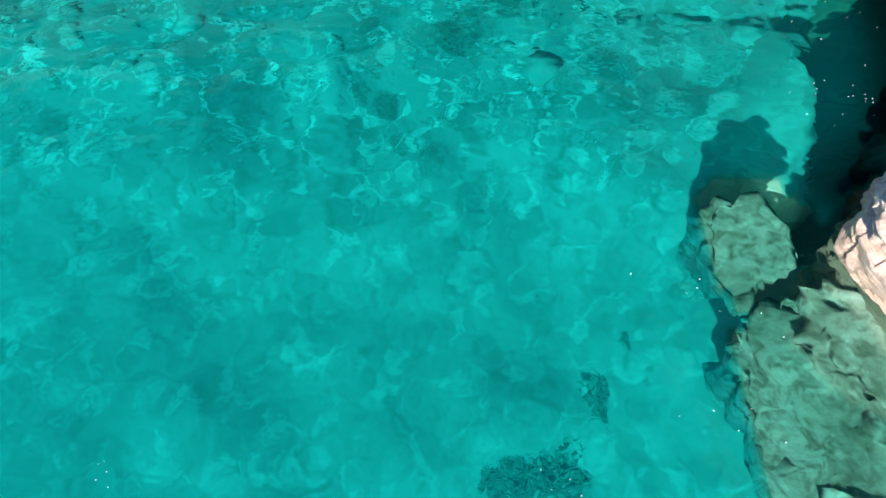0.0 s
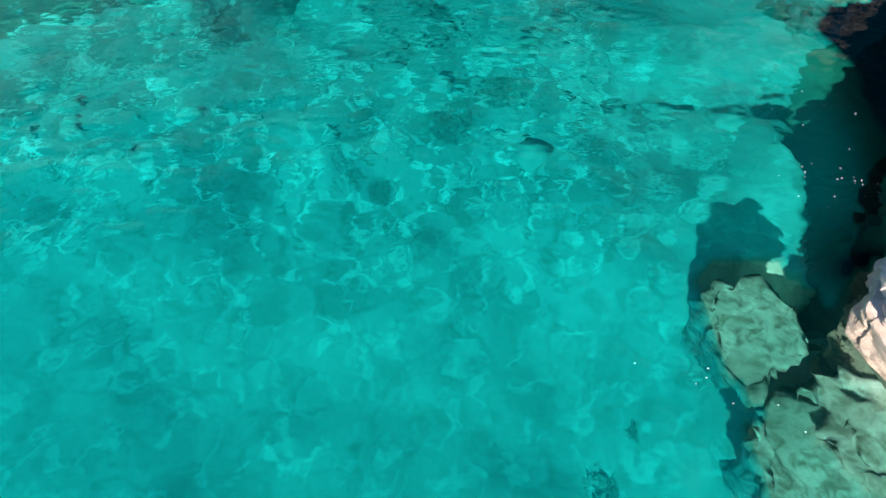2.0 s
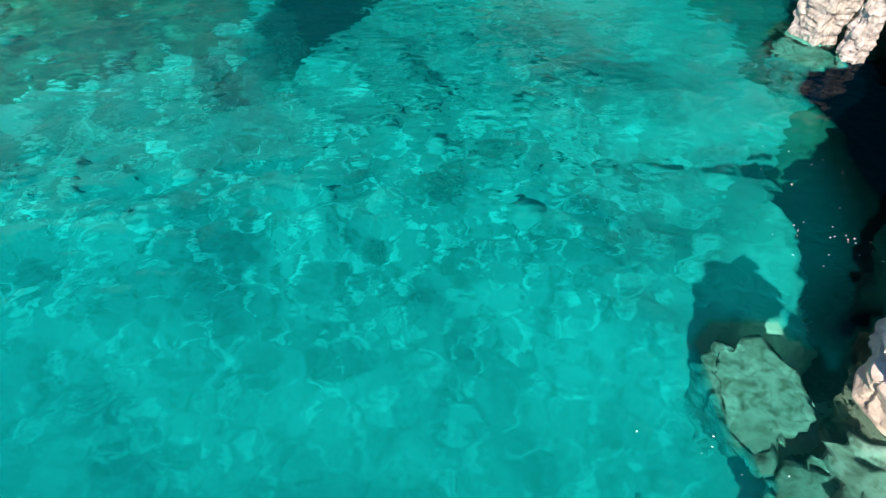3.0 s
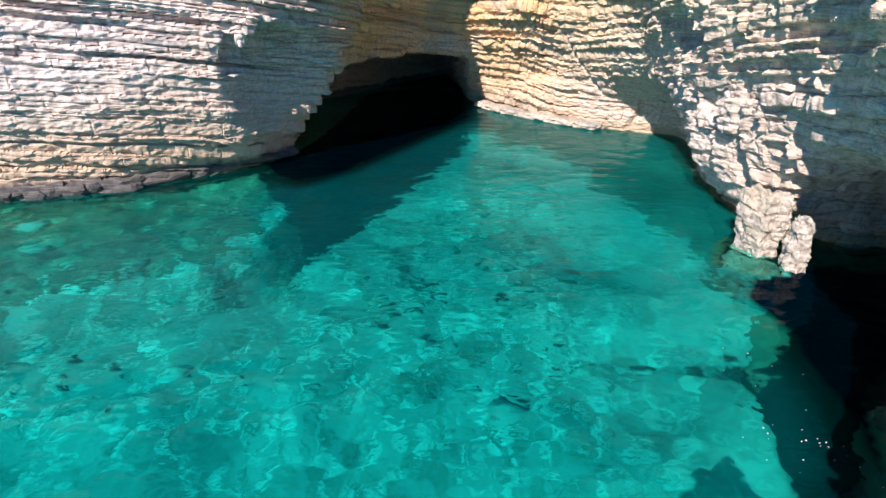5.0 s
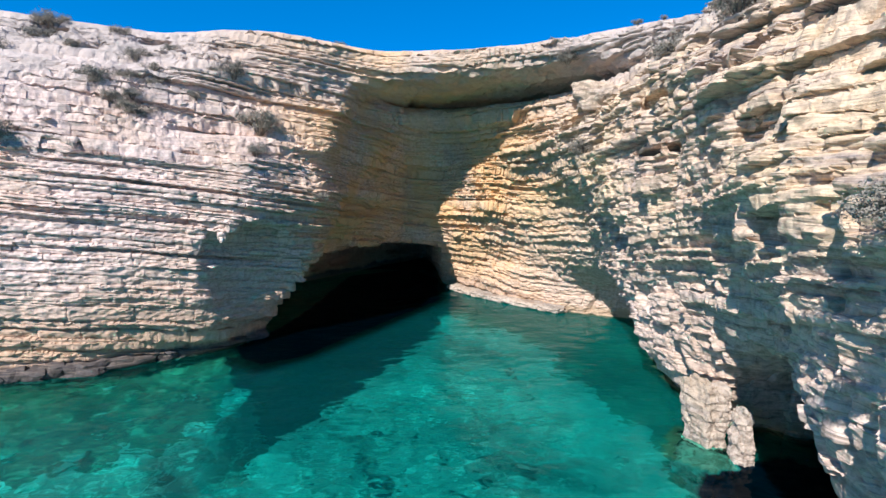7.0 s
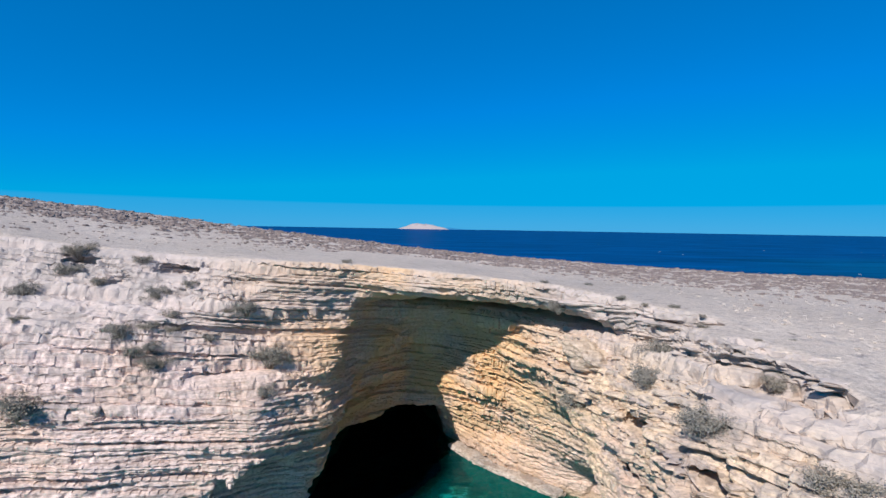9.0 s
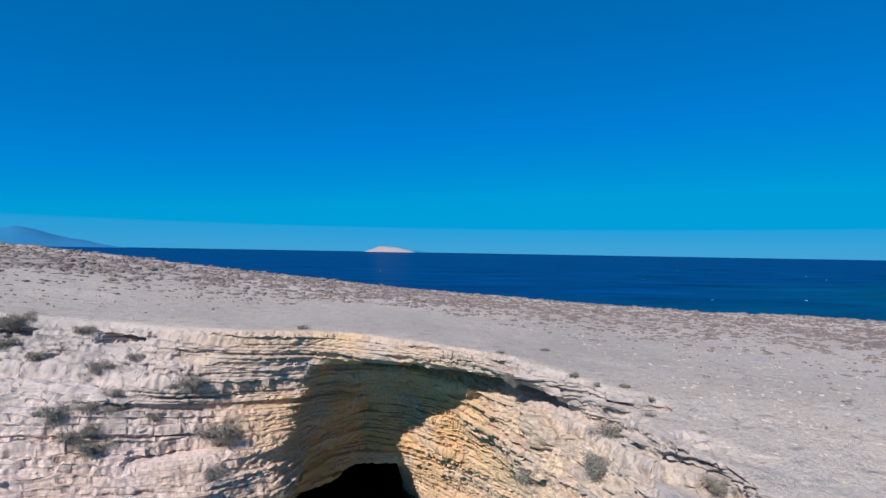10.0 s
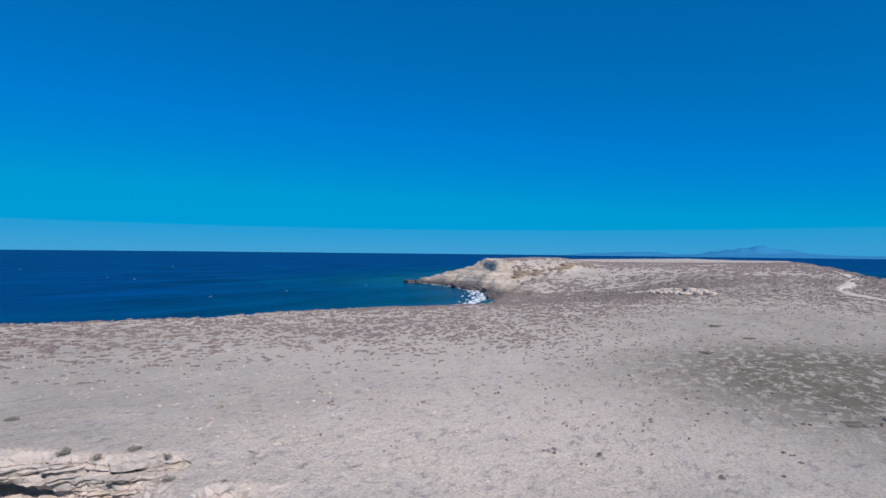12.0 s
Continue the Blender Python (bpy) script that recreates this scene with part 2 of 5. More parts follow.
def seabed_material(name, pale, mid, dark):
    """Sand with drifts of shell grit, patches of low weed and half-buried cobbles."""
    k = Mat(name, 0.95)
    free = k.place()
    spot = k.t.nodes.new("ShaderNodeSeparateXYZ")
    k.link(free, spot.inputs[0])
    field = k.math("MULTIPLY", k.spread(spot.outputs[1], 2.6, 5.5), k.spread(spot.outputs[0], 5.0, 3.0), True)   # a stonier stretch of the bed
    stony = k.spread(field, 0.0, 1.0, 0.35, 1.0)
    base = k.mix(k.spread(k.noise(free, 0.5, 4, 0.55, 0.4), 0.36, 0.66), pale, mid)
    weed = k.noise(k.place((1, 1, 1), (0, 0, 0.7)), 1.5, 4, 0.6, 0.8)
    base = k.mix(k.math("MULTIPLY", k.spread(weed, 0.46, 0.70), k.spread(stony, 0.0, 1.0, 0.45, 0.95)), base, dark)
    grit = k.noise(k.place((1, 1, 1), (0, 0, 2.1)), 2.4, 4, 0.6, 1.0)
    base = k.mix(k.math("MULTIPLY", k.spread(grit, 0.52, 0.68), stony), base, tuple(min(c * 2.0, 0.8) for c in pale))
    pits = k.noise(k.place((1, 1, 1), (0, 0, 1.3)), 4.2, 3, 0.55, 0.9)
    base = k.mix(k.math("MULTIPLY", k.spread(pits, 0.54, 0.68), k.spread(stony, 0.0, 1.0, 0.0, 0.8)), base, dark)
    return k.finish(base, k.bump(k.noise(free, 3, 3), 0.4, 0.08))


M_WEEDROCK = seabed_material("weedy_shelf", (0.15, 0.15, 0.10), (0.085, 0.09, 0.06), (0.035, 0.04, 0.025))
M_BED = seabed_material("seabed_sand", (0.37, 0.36, 0.31), (0.29, 0.285, 0.24), (0.15, 0.155, 0.12))


def bedrock_material():
    k = Mat("seabed_stone", 0.9)
    tone = k.geo.outputs["Random Per Island"]
    base = k.ramp(tone, [(0.0, (0.25, 0.25, 0.21)), (0.5, (0.30, 0.295, 0.25)), (0.85, (0.36, 0.35, 0.305)), (1.0, (0.48, 0.47, 0.41))])
    base = k.mix(k.spread(k.noise(k.place(), 5.0, 4), 0.4, 0.7, 0.0, 0.4), base, (0.19, 0.195, 0.155))
    return k.finish(base)


M_BEDROCK = bedrock_material()


def foliage_material(name, a, b):
    k = Mat(name, 0.8)
    base = k.mix(k.spread(k.noise(k.place(), 9.0, 3), 0.3, 0.7), a, b)
    return k.finish(base)


M_LEAF = foliage_material("shrub_leaf", (0.32, 0.285, 0.235), (0.22, 0.20, 0.165))
M_GREYLEAF = foliage_material("grey_shrub_leaf", (0.28, 0.26, 0.22), (0.205, 0.19, 0.165))
M_FOAM = foliage_material("foam_white", (0.8, 0.82, 0.82), (0.7, 0.74, 0.75))
M_TRACK = foliage_material("track_dust", (0.66, 0.57, 0.475), (0.60, 0.515, 0.43))
M_DRY = foliage_material("dry_tuft", (0.15, 0.12, 0.11), (0.25, 0.20, 0.18))
M_WEED = foliage_material("seaweed", (0.18, 0.185, 0.145), (0.24, 0.24, 0.195))
M_TWIG = foliage_material("twig", (0.20, 0.16, 0.12), (0.13, 0.10, 0.08))


def water_material():
    m = bpy.data.materials.new("sea_water")
    m.use_nodes = True
    t = m.node_tree
    N, L = t.nodes.new, t.links.new
    t.nodes.remove(t.nodes["Principled BSDF"])
    out = t.nodes["Material Output"]
    att = N("ShaderNodeAttribute")
    att.attribute_name = "depth"
    geo = N("ShaderNodeNewGeometry")
    bumps = []
    for scale, stretch, detail in ((1.3, (1, 1.35, 1), 2), (5.0, (1, 1.25, 1), 2)):
        mp = N("ShaderNodeMapping")
        L(geo.outputs["Position"], mp.inputs[0])
        mp.inputs["Scale"].default_value = stretch
        no = N("ShaderNodeTexNoise")
        L(mp.outputs[0], no.inputs["Vector"])
        no.inputs["Scale"].default_value, no.inputs["Detail"].default_value = scale, detail
        bumps.append(no.outputs[0])
    add = N("ShaderNodeMath")
    add.operation = "MULTIPLY_ADD"
    L(bumps[1], add.inputs[0])
    add.inputs[1].default_value = 0.11
    L(bumps[0], add.inputs[2])
    bump = N("ShaderNodeBump")
    L(add.outputs[0], bump.inputs["Height"])
    bump.inputs["Strength"].default_value, bump.inputs["Distance"].default_value = 1.0, 0.075
    # colour of the light that comes through, by the depth of the water
    tint = N("ShaderNodeValToRGB")
    rng_node = N("ShaderNodeMapRange")
    L(att.outputs["Fac"], rng_node.inputs[0])
    rng_node.inputs[1].default_value, rng_node.inputs[2].default_value = 0.0, 10.0
    L(rng_node.outputs[0], tint.inputs[0])
    while len(tint.color_ramp.elements) < 5:
        tint.color_ramp.elements.new(0.5)
    # near-black last stop puts shade into the water's tint over the dug-out bed
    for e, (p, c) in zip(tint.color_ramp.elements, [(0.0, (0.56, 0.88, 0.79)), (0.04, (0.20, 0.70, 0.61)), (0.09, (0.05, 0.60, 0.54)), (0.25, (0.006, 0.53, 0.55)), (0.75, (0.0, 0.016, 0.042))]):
        e.position, e.color = p, (*c, 1)
    refr = N("ShaderNodeBsdfRefraction")
    refr.inputs["IOR"].default_value, refr.inputs["Roughness"].default_value = 1.33, 0.0
    L(tint.outputs[0], refr.inputs["Color"])
    L(bump.outputs[0], refr.inputs["Normal"])
    body = N("ShaderNodeBsdfDiffuse")
    deep = N("ShaderNodeValToRGB")                        # colour of the light scattered back by the water itself
    far = N("ShaderNodeMapRange")
    L(att.outputs["Fac"], far.inputs[0])
    far.inputs[1].default_value, far.inputs[2].default_value = 0.0, 30.0
    L(far.outputs[0], deep.inputs[0])
    while len(deep.color_ramp.elements) < 4:
        deep.color_ramp.elements.new(0.5)
    for e, (p, c) in zip(deep.color_ramp.elements, [(0.0, (0.0, 0.20, 0.195)), (0.13, (0.0, 0.195, 0.20)), (0.26, (0.0, 0.068, 0.135)), (1.0, (0.0, 0.047, 0.165))]):
        e.position, e.color = p, (*c, 1)
    gust_map, gust = N("ShaderNodeMapping"), N("ShaderNodeTexNoise")     # gusts ruffle the open sea in darker and lighter streaks
    L(geo.outputs["Position"], gust_map.inputs[0])
    gust_map.inputs["Scale"].default_value, gust_map.inputs["Rotation"].default_value = (0.35, 1.0, 1.0), (0, 0, 0.25)
    L(gust_map.outputs[0], gust.inputs["Vector"])
    gust.inputs["Scale"].default_value, gust.inputs["Detail"].default_value, gust.inputs["Roughness"].default_value = 0.045, 9, 0.72
    ruffle = N("ShaderNodeMapRange")
    L(gust.outputs[0], ruffle.inputs[0])
    for n, v in enumerate((0.3, 0.7, 0.55, 1.45)):
        ruffle.inputs[n + 1].default_value = v
    streaked = N("ShaderNodeVectorMath")
    streaked.operation = "SCALE"
    L(deep.outputs[0], streaked.inputs[0])
    L(ruffle.outputs[0], streaked.inputs["Scale"])
    L(streaked.outputs[0], body.inputs["Color"])
    opaque = N("ShaderNodeAttribute")                      # how much of the light the water scatters before it meets the bed
    opaque.attribute_name = "milkiness"
    under = N("ShaderNodeMixShader")
    L(opaque.outputs["Fac"], under.inputs[0])
    L(refr.outputs[0], under.inputs[1])
    L(body.outputs[0], under.inputs[2])
    gloss = N("ShaderNodeBsdfGlossy")
    gloss.inputs["Roughness"].default_value = 0.06
    L(bump.outputs[0], gloss.inputs["Normal"])
    # open water is ruffled, so that it mirrors less of the low sky than a calm cove
    gloss_by_depth = N("ShaderNodeMapRange")
    L(att.outputs["Fac"], gloss_by_depth.inputs[0])
    gloss_by_depth.inputs[1].default_value, gloss_by_depth.inputs[2].default_value = 4.0, 16.0
    gloss_by_depth.inputs[3].default_value, gloss_by_depth.inputs[4].default_value = 0.55, 0.08
    fres = N("ShaderNodeFresnel")
    fres.inputs["IOR"].default_value = 1.33
    L(bump.outputs[0], fres.inputs["Normal"])
    top = N("ShaderNodeMixShader")
    low = N("ShaderNodeMath")
    low.operation = "MULTIPLY"
    L(fres.outputs[0], low.inputs[0])
    L(gloss_by_depth.outputs[0], low.inputs[1])
    L(low.outputs[0], top.inputs[0])
    L(under.outputs[0], top.inputs[1])
    L(gloss.outputs[0], top.inputs[2])
    L(top.outputs[0], out.inputs["Surface"])
    return m


M_WATER = water_material()

# ---- lie of the land ----
COAST = [(-320, -60), (-60, 2), (-20, 8.8), (-9, 10.6), (-5, 13.3), (0, 24), (6, 18), (7, 10), (6.8, 7), (4.4, 3), (3.6, 1.4), (4, -4), (6, -12), (20, -22),
         (60, -28), (130, -22), (420, -20), (800, 90), (420, 170), (300, 152), (240, 141), (200, 132), (183, 129), (175, 126), (171, 115), (165, 101), (151, 80),
         (137, 68), (123, 61.5), (107, 57.5), (88, 53.5), (57, 44), (42, 41), (29, 41.5), (12, 49.5), (-4, 50.5), (-20, 47), (-34, 42), (-70, 60), (-320, 150)]


def land_height(x, y):
    a, b = 45 * np.tanh(x / 45), 50 * np.tanh(y / 50)
    h = 9.0 - 0.092 * a - 0.0245 * b + 0.00148 * a * a
    h = h + 0.3 * np.exp(-((x - 4) ** 2 + (y - 11) ** 2) / 80) - 0.35 * np.exp(-((x + 10) ** 2 + (y - 15) ** 2) / 60)
    h = h - 0.8 * np.exp(-((x - 9) ** 2 + (y - 3.5) ** 2) / 36)
    h = h - 6.3 * smooth_step(92, 12, np.hypot(x - 113, (y - 61) / 0.7))
    h = h + 3.0 * smooth_step(60, 30, np.hypot(x - 200, (y - 95) * 1.4)) + 0.8 * smooth_step(90, 200, x)
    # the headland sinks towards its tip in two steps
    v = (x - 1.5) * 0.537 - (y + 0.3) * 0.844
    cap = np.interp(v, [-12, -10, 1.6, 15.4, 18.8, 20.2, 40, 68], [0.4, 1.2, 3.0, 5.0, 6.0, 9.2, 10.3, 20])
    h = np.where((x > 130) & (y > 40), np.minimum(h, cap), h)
    return h + 0.10 * vnoise(x / 6, y / 6, 0.5, 3) + 0.05 * vnoise(x / 1.5, y / 1.5, 0.5, 4) * (np.hypot(x, y) < 90)


BOULDERS = [  # x, y, top, half sizes, turn: rocks that lie under the water by the near buttress
    (3.12, 2.15, -0.36, 0.42, 0.52, 10), (3.40, 0.72, -0.38, 0.84, 0.80, -15), (3.85, -0.55, -0.26, 0.85, 0.80, 30),
    (3.85, 1.30, -0.16, 0.55, 0.60, 40), (6.35, 7.8, -0.55, 0.5, 0.6, 10)]


# outlines where pits in the bed stand in for buttress and cave shade
SHADE_PIT_RIGHT = [(3.9, 2.5), (4.65, 3.1), (5.1, 4.3), (5.3, 5.4), (5.35, 6.5), (5.8, 7.3), (8, 8), (12, 8), (12, 2.2)]
SHADE_PIT_CAVE = [(-4.0, 12.7), (-3.0, 11.7), (-2.0, 12.7), (-0.5, 15.4), (1.7, 19.6), (2.0, 31), (-8, 31), (-6, 16)]


def shelf_edge(x, y):
    return outline_distance(x, y, np.array([(-60, 0), (-10, 6.4), (-7, 7.5), (-5, 8.6), (-3.3, 10.4), (-2.7, 13.0), (-3.7, 15), (-60, 16)], float))


def bed_height(x, y):
    d = outline_distance(x, y, np.array(COAST, float))
    d_left = np.abs(outline_distance(x, y, np.array([(-60, 2), (-20, 8.8), (-9, 10.6), (-5, 13.3), (-3.7, 14.5), (-6, 17), (-60, 17)], float)))
    cove = -3.1 - 0.4 * smooth_step(4, -4, y) + 0.28 * vnoise(x / 2.2, y / 2.2, 0.3, 11) + 0.16 * vnoise(x / 0.8, y / 0.8, 0.3, 12)
    cove = cove - 1.3 * smooth_step(7.5, 15, y)
    cove = cove + 0.9 * smooth_step(2.2, 0.2, d) * smooth_step(2.5, 6.0, y) + 0.8 * smooth_step(1.7, 3.0, x) * smooth_step(7.5, 2.0, y)
    # a rocky shelf runs out from the left cliff and drops along a weedy edge
    wob = 0.35 * vnoise(x / 1.3, y / 1.3, 0.1, 14) + 0.15 * vnoise(x / 0.5, y / 0.5, 0.1, 15)
    on_shelf = shelf_edge(x, y) + wob
    near_cliff_foot = smooth_step(3.2, 0.3, d_left)
    shelf = -2.3 + 1.2 * near_cliff_foot + 0.22 * vnoise(x / 0.7, y / 0.7, 0.7, 13)
    cove = np.where(on_shelf < 0.6, cove * smooth_step(-0.5, 0.5, on_shelf) + np.maximum(cove, shelf) * smooth_step(0.5, -0.5, on_shelf), cove)
    cove = cove - 1.3 * np.exp(-((on_shelf - 0.35) / 0.4) ** 2)
    # bed dug out here to imitate the shade of near buttress and cave
    hole = np.minimum(outline_distance(x, y, np.array(SHADE_PIT_RIGHT, float)), outline_distance(x, y, np.array(SHADE_PIT_CAVE, float)))
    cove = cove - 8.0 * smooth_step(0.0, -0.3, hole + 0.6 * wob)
    sea = -(7.0 + 0.24 * np.clip(d, 0, 110))
    w = smooth_step(34, 20, np.hypot(x, (y - 6) * 0.9)) * (y < 33)
    return w * cove + (1 - w) * np.minimum(sea, -1.5)


# ---- the near rock: cliffs, alcove, cave, roof ----
# outlines of the rock face at rising levels, from the left cliff round the alcove to the near buttress
LEVELS = [
    (-4.6, [(-22, 9.4), (-9, 11), (-7, 11.9), (-5, 13.7), (-3.6, 15), (-3.2, 18), (-2.5, 25.5), (0.5, 27.5), (2.2, 23.4), (4.6, 20), (6.2, 18.6), (9, 17.2),
        (8.6, 14.4), (7.6, 11.2), (7.3, 9.2), (7.6, 7.4), (8.8, 7.4), (7.9, 5.5), (5.9, 4.2), (4.7, 2.7), (4.1, 1.6), (4.2, 0), (5, -4), (7, -13)]),
    (0, [(-22, 9), (-9, 10.65), (-7, 11.2), (-5, 12.75), (-4.3, 13.4), (-3.75, 14.5), (-7.5, 19), (1, 32.3), (2, 23.4), (4.3, 19.6), (6, 18.1), (8.7, 16.9),
        (8.1, 14.4), (7.1, 11.2), (7.2, 9.1), (8.3, 8.3), (12.8, 8.8), (12.4, 6), (5.9, 4.5), (5.3, 3.1), (3.75, 1.9), (4.2, 0.2), (4.6, -4), (6, -13)]),
    (1, [(-22, 8.7), (-9, 10.3), (-7, 10.95), (-5, 12.05), (-4.1, 12.6), (-3.25, 14.4), (-7.3, 19), (1, 32.3), (1.8, 22.8), (4.1, 19.1), (6, 17.9), (8.6, 16.7),
        (8, 14.2), (6.3, 11.1), (6.15, 9.2), (6.8, 8.1), (12.6, 8.6), (12.2, 5.9), (6.2, 4.7), (5.4, 3.1), (3.5, 1.9), (4, 0.2), (4.8, -4), (6.3, -13)]),
    (1.75, [(-22, 8.6), (-9, 10.2), (-7, 10.9), (-5, 11.9), (-4.05, 12.35), (-2.65, 14.3), (-7, 19), (1, 31.5), (1.7, 21.9), (4, 19.6), (5.9, 17.3), (7.2, 16),
        (6.8, 13.6), (6, 10.8), (6.1, 9), (6.15, 7.7), (9.6, 7.2), (9, 5.7), (5.6, 4.5), (5.3, 3.1), (3.72, 1.95), (4.1, 0.1), (5, -4), (6.8, -13)]),
    (2.25, [(-22, 8.6), (-9, 10.2), (-7, 10.95), (-5, 11.85), (-4, 12.25), (-2.4, 14.3), (-2.6, 17.5), (-0.2, 21.2), (1.6, 20.9), (4.1, 18.9), (5.7, 16.9), (6.5, 15.4),
        (6.35, 13.2), (5.85, 10.6), (5.95, 8.9), (6.05, 7.6), (6.35, 6.5), (6.1, 5.5), (5.1, 4.35), (5, 3.05), (3.95, 1.95), (4.2, 0.1), (5.2, -4), (7, -13)]),
    (4.2, [(-22, 8.6), (-9, 10.35), (-7, 11.1), (-5, 11.8), (-3.5, 12.35), (-1.85, 14.05), (-1.7, 17.2), (0.2, 20.2), (1.4, 20), (4.2, 17.5), (5.25, 15.5), (5.85, 14.2),
        (5.55, 12.2), (5.3, 10.3), (5.45, 8.3), (5.38, 7), (5.15, 6), (4.88, 5), (4.85, 4.2), (4.85, 3.1), (4.25, 1.7), (4.4, -0.2), (5.5, -4), (7.6, -13)]),
    (5.2, [(-22, 9), (-9, 10.6), (-7, 11.15), (-5, 11.9), (-3.5, 12.6), (-2, 14.65), (-1.5, 16.8), (0.3, 19.7), (1.5, 19.5), (3.95, 17), (4.9, 14.7), (4.9, 12.9),
        (4.95, 11.3), (5.15, 9.7), (5.3, 7.9), (5.2, 6.9), (5.05, 6), (4.88, 5.1), (5.05, 4.2), (4.95, 3.2), (4.8, 1.5), (4.9, -0.4), (6, -4), (8.2, -13)]),
    (6, [(-22, 9.4), (-9, 10.9), (-7, 11.6), (-5, 12.7), (-3.6, 13.4), (-1.75, 15), (-1.3, 16.4), (0.3, 18.9), (1.5, 18.8), (3.5, 17.1), (4.55, 14.4), (4.8, 12.3),
        (5, 11), (5.15, 9.2), (5.3, 7.6), (5.15, 6.7), (5, 5.6), (5.2, 4.7), (5.45, 3.7), (5.9, 2.3), (6.6, 0.8), (7.1, -1), (7.9, -4), (9.5, -13)]),
    (7.25, [(-22, 10.7), (-9, 12.2), (-7, 12.7), (-5, 13.6), (-3.6, 14.4), (-1.5, 15.4), (-1.15, 16.6), (0.4, 17.5), (1.8, 17.2), (4, 15.3), (5.1, 13.4), (5.55, 12),
        (5.85, 10.7), (5.6, 9), (5.75, 7.5), (5.45, 6.6), (5.7, 5.6), (6, 4.5), (6.8, 3.4), (7.4, 2.2), (8, 0.5), (8.5, -1.5), (9.2, -4.5), (11, -13)]),
    (7.45, [(-22, 11), (-9, 12.6), (-7, 13), (-5, 13.5), (-3.5, 14.1), (-1.4, 15.4), (-0.9, 17.4), (0.4, 19.4), (2.1, 19.4), (5, 17.6), (6.5, 14.4), (6.3, 12.2),
        (6.1, 10.6), (5.85, 9), (5.9, 7.4), (5.75, 6.5), (6.05, 5.5), (6.6, 4.5), (7.2, 3.4), (7.8, 2.2), (8.4, 0.5), (8.9, -1.5), (9.6, -4.5), (11.5, -13)]),
    (7.7, [(-22, 11.4), (-9, 13), (-7, 13.4), (-5, 13.7), (-3.5, 14.2), (-1.35, 15.4), (-0.8, 16.4), (0.55, 16.6), (2, 16.3), (4.1, 14.9), (5.2, 13.5), (5.75, 12),
        (6.35, 10.4), (6.3, 9), (6.2, 7.5), (6.3, 6.6), (6.6, 5.6), (7.1, 4.6), (7.7, 3.4), (8.4, 2.2), (9, 0.5), (9.5, -1.5), (10.2, -4.5), (12.1, -13)]),
    (7.95, [(-22, 12), (-9, 13.6), (-7, 14), (-5, 13.9), (-3.4, 14.3), (-1.25, 15.4), (-0.4, 15.5), (0.7, 15.1), (2, 14.7), (3.5, 13.8), (4.7, 12.8), (5.6, 11.6),
        (6.4, 10.3), (6.4, 9), (6.2, 7.5), (6.6, 6.6), (7, 5.6), (7.6, 4.6), (8.3, 3.4), (9, 2), (9.6, 0.5), (10.2, -1.5), (11, -4.5), (13, -13)]),
    (10.5, [(-22, 15), (-9, 16.6), (-7, 16.8), (-5, 15.6), (-3.2, 15), (-1.1, 15.4), (-0.3, 15.3), (0.8, 15.2), (2, 14.8), (3.5, 14), (4.7, 13), (5.9, 11.8),
        (6.8, 10.6), (7, 9), (6.9, 7.5), (7.4, 6.7), (8.2, 5.8), (9.2, 4.8), (10.2, 3.6), (11, 2), (11.6, 0.5), (12.2, -1.5), (13, -4.5), (15, -13)]),
]
HOLLOWS = [  # weathered hollows under ledges: x, y, z, half sizes, turn in degrees
    (-6.7, 15.0, 8.62, 0.75, 0.55, 0.24, 0), (-9.7, 14.9, 8.85, 0.5, 0.45, 0.22, 5), (-8.2, 14.3, 8.3, 0.3, 0.4, 0.16, 0), (-4.6, 14.1, 8.25, 0.8, 0.4, 0.13, 8),
    (7.6, 7.5, 8.02, 1.25, 0.35, 0.22, -38), (6.75, 9.85, 8.0, 0.75, 0.4, 0.22, -18), (-4.2, 13.2, 5.95, 1.5, 0.45, 0.16, 24), (-7.6, 11.6, 5.2, 1.6, 0.4, 0.14, 22),
    (5.6, 6.6, 6.4, 0.9, 0.35, 0.14, 80), (5.5, 8.6, 5.3, 1.0, 0.35, 0.13, 95),
    (-3.3, 12.95, 1.75, 1.5, 0.72, 1.85, 48), (-4.3, 12.3, 2.9, 0.35, 0.3, 0.5, 45), (4.95, 13.0, 5.0, 0.45, 0.4, 0.5, 120), (5.65, 11.2, 3.6, 0.9, 0.42, 0.4, 95), (5.6, 9.6, 4.9, 0.7, 0.35, 0.25, 95),
    (5.2, 5.6, 5.35, 0.6, 0.32, 0.28, 92), (5.25, 4.9, 4.2, 0.7, 0.32, 0.3, 92), (5.5, 9.0, 6.2, 0.8, 0.38, 0.2, 90), (5.9, 10.2, 2.3, 0.5, 0.3, 0.3, 92),
    (6.55, 6.85, 7.72, 1.15, 0.42, 0.3, -69), (6.35, 10.2, 7.62, 0.75, 0.4, 0.26, -75)]
CELL = 0.2
GX, GY, GZ = np.arange(-18, 14.01, CELL), np.arange(-11, 33.01, CELL), np.arange(-4.5, 10.61, CELL)


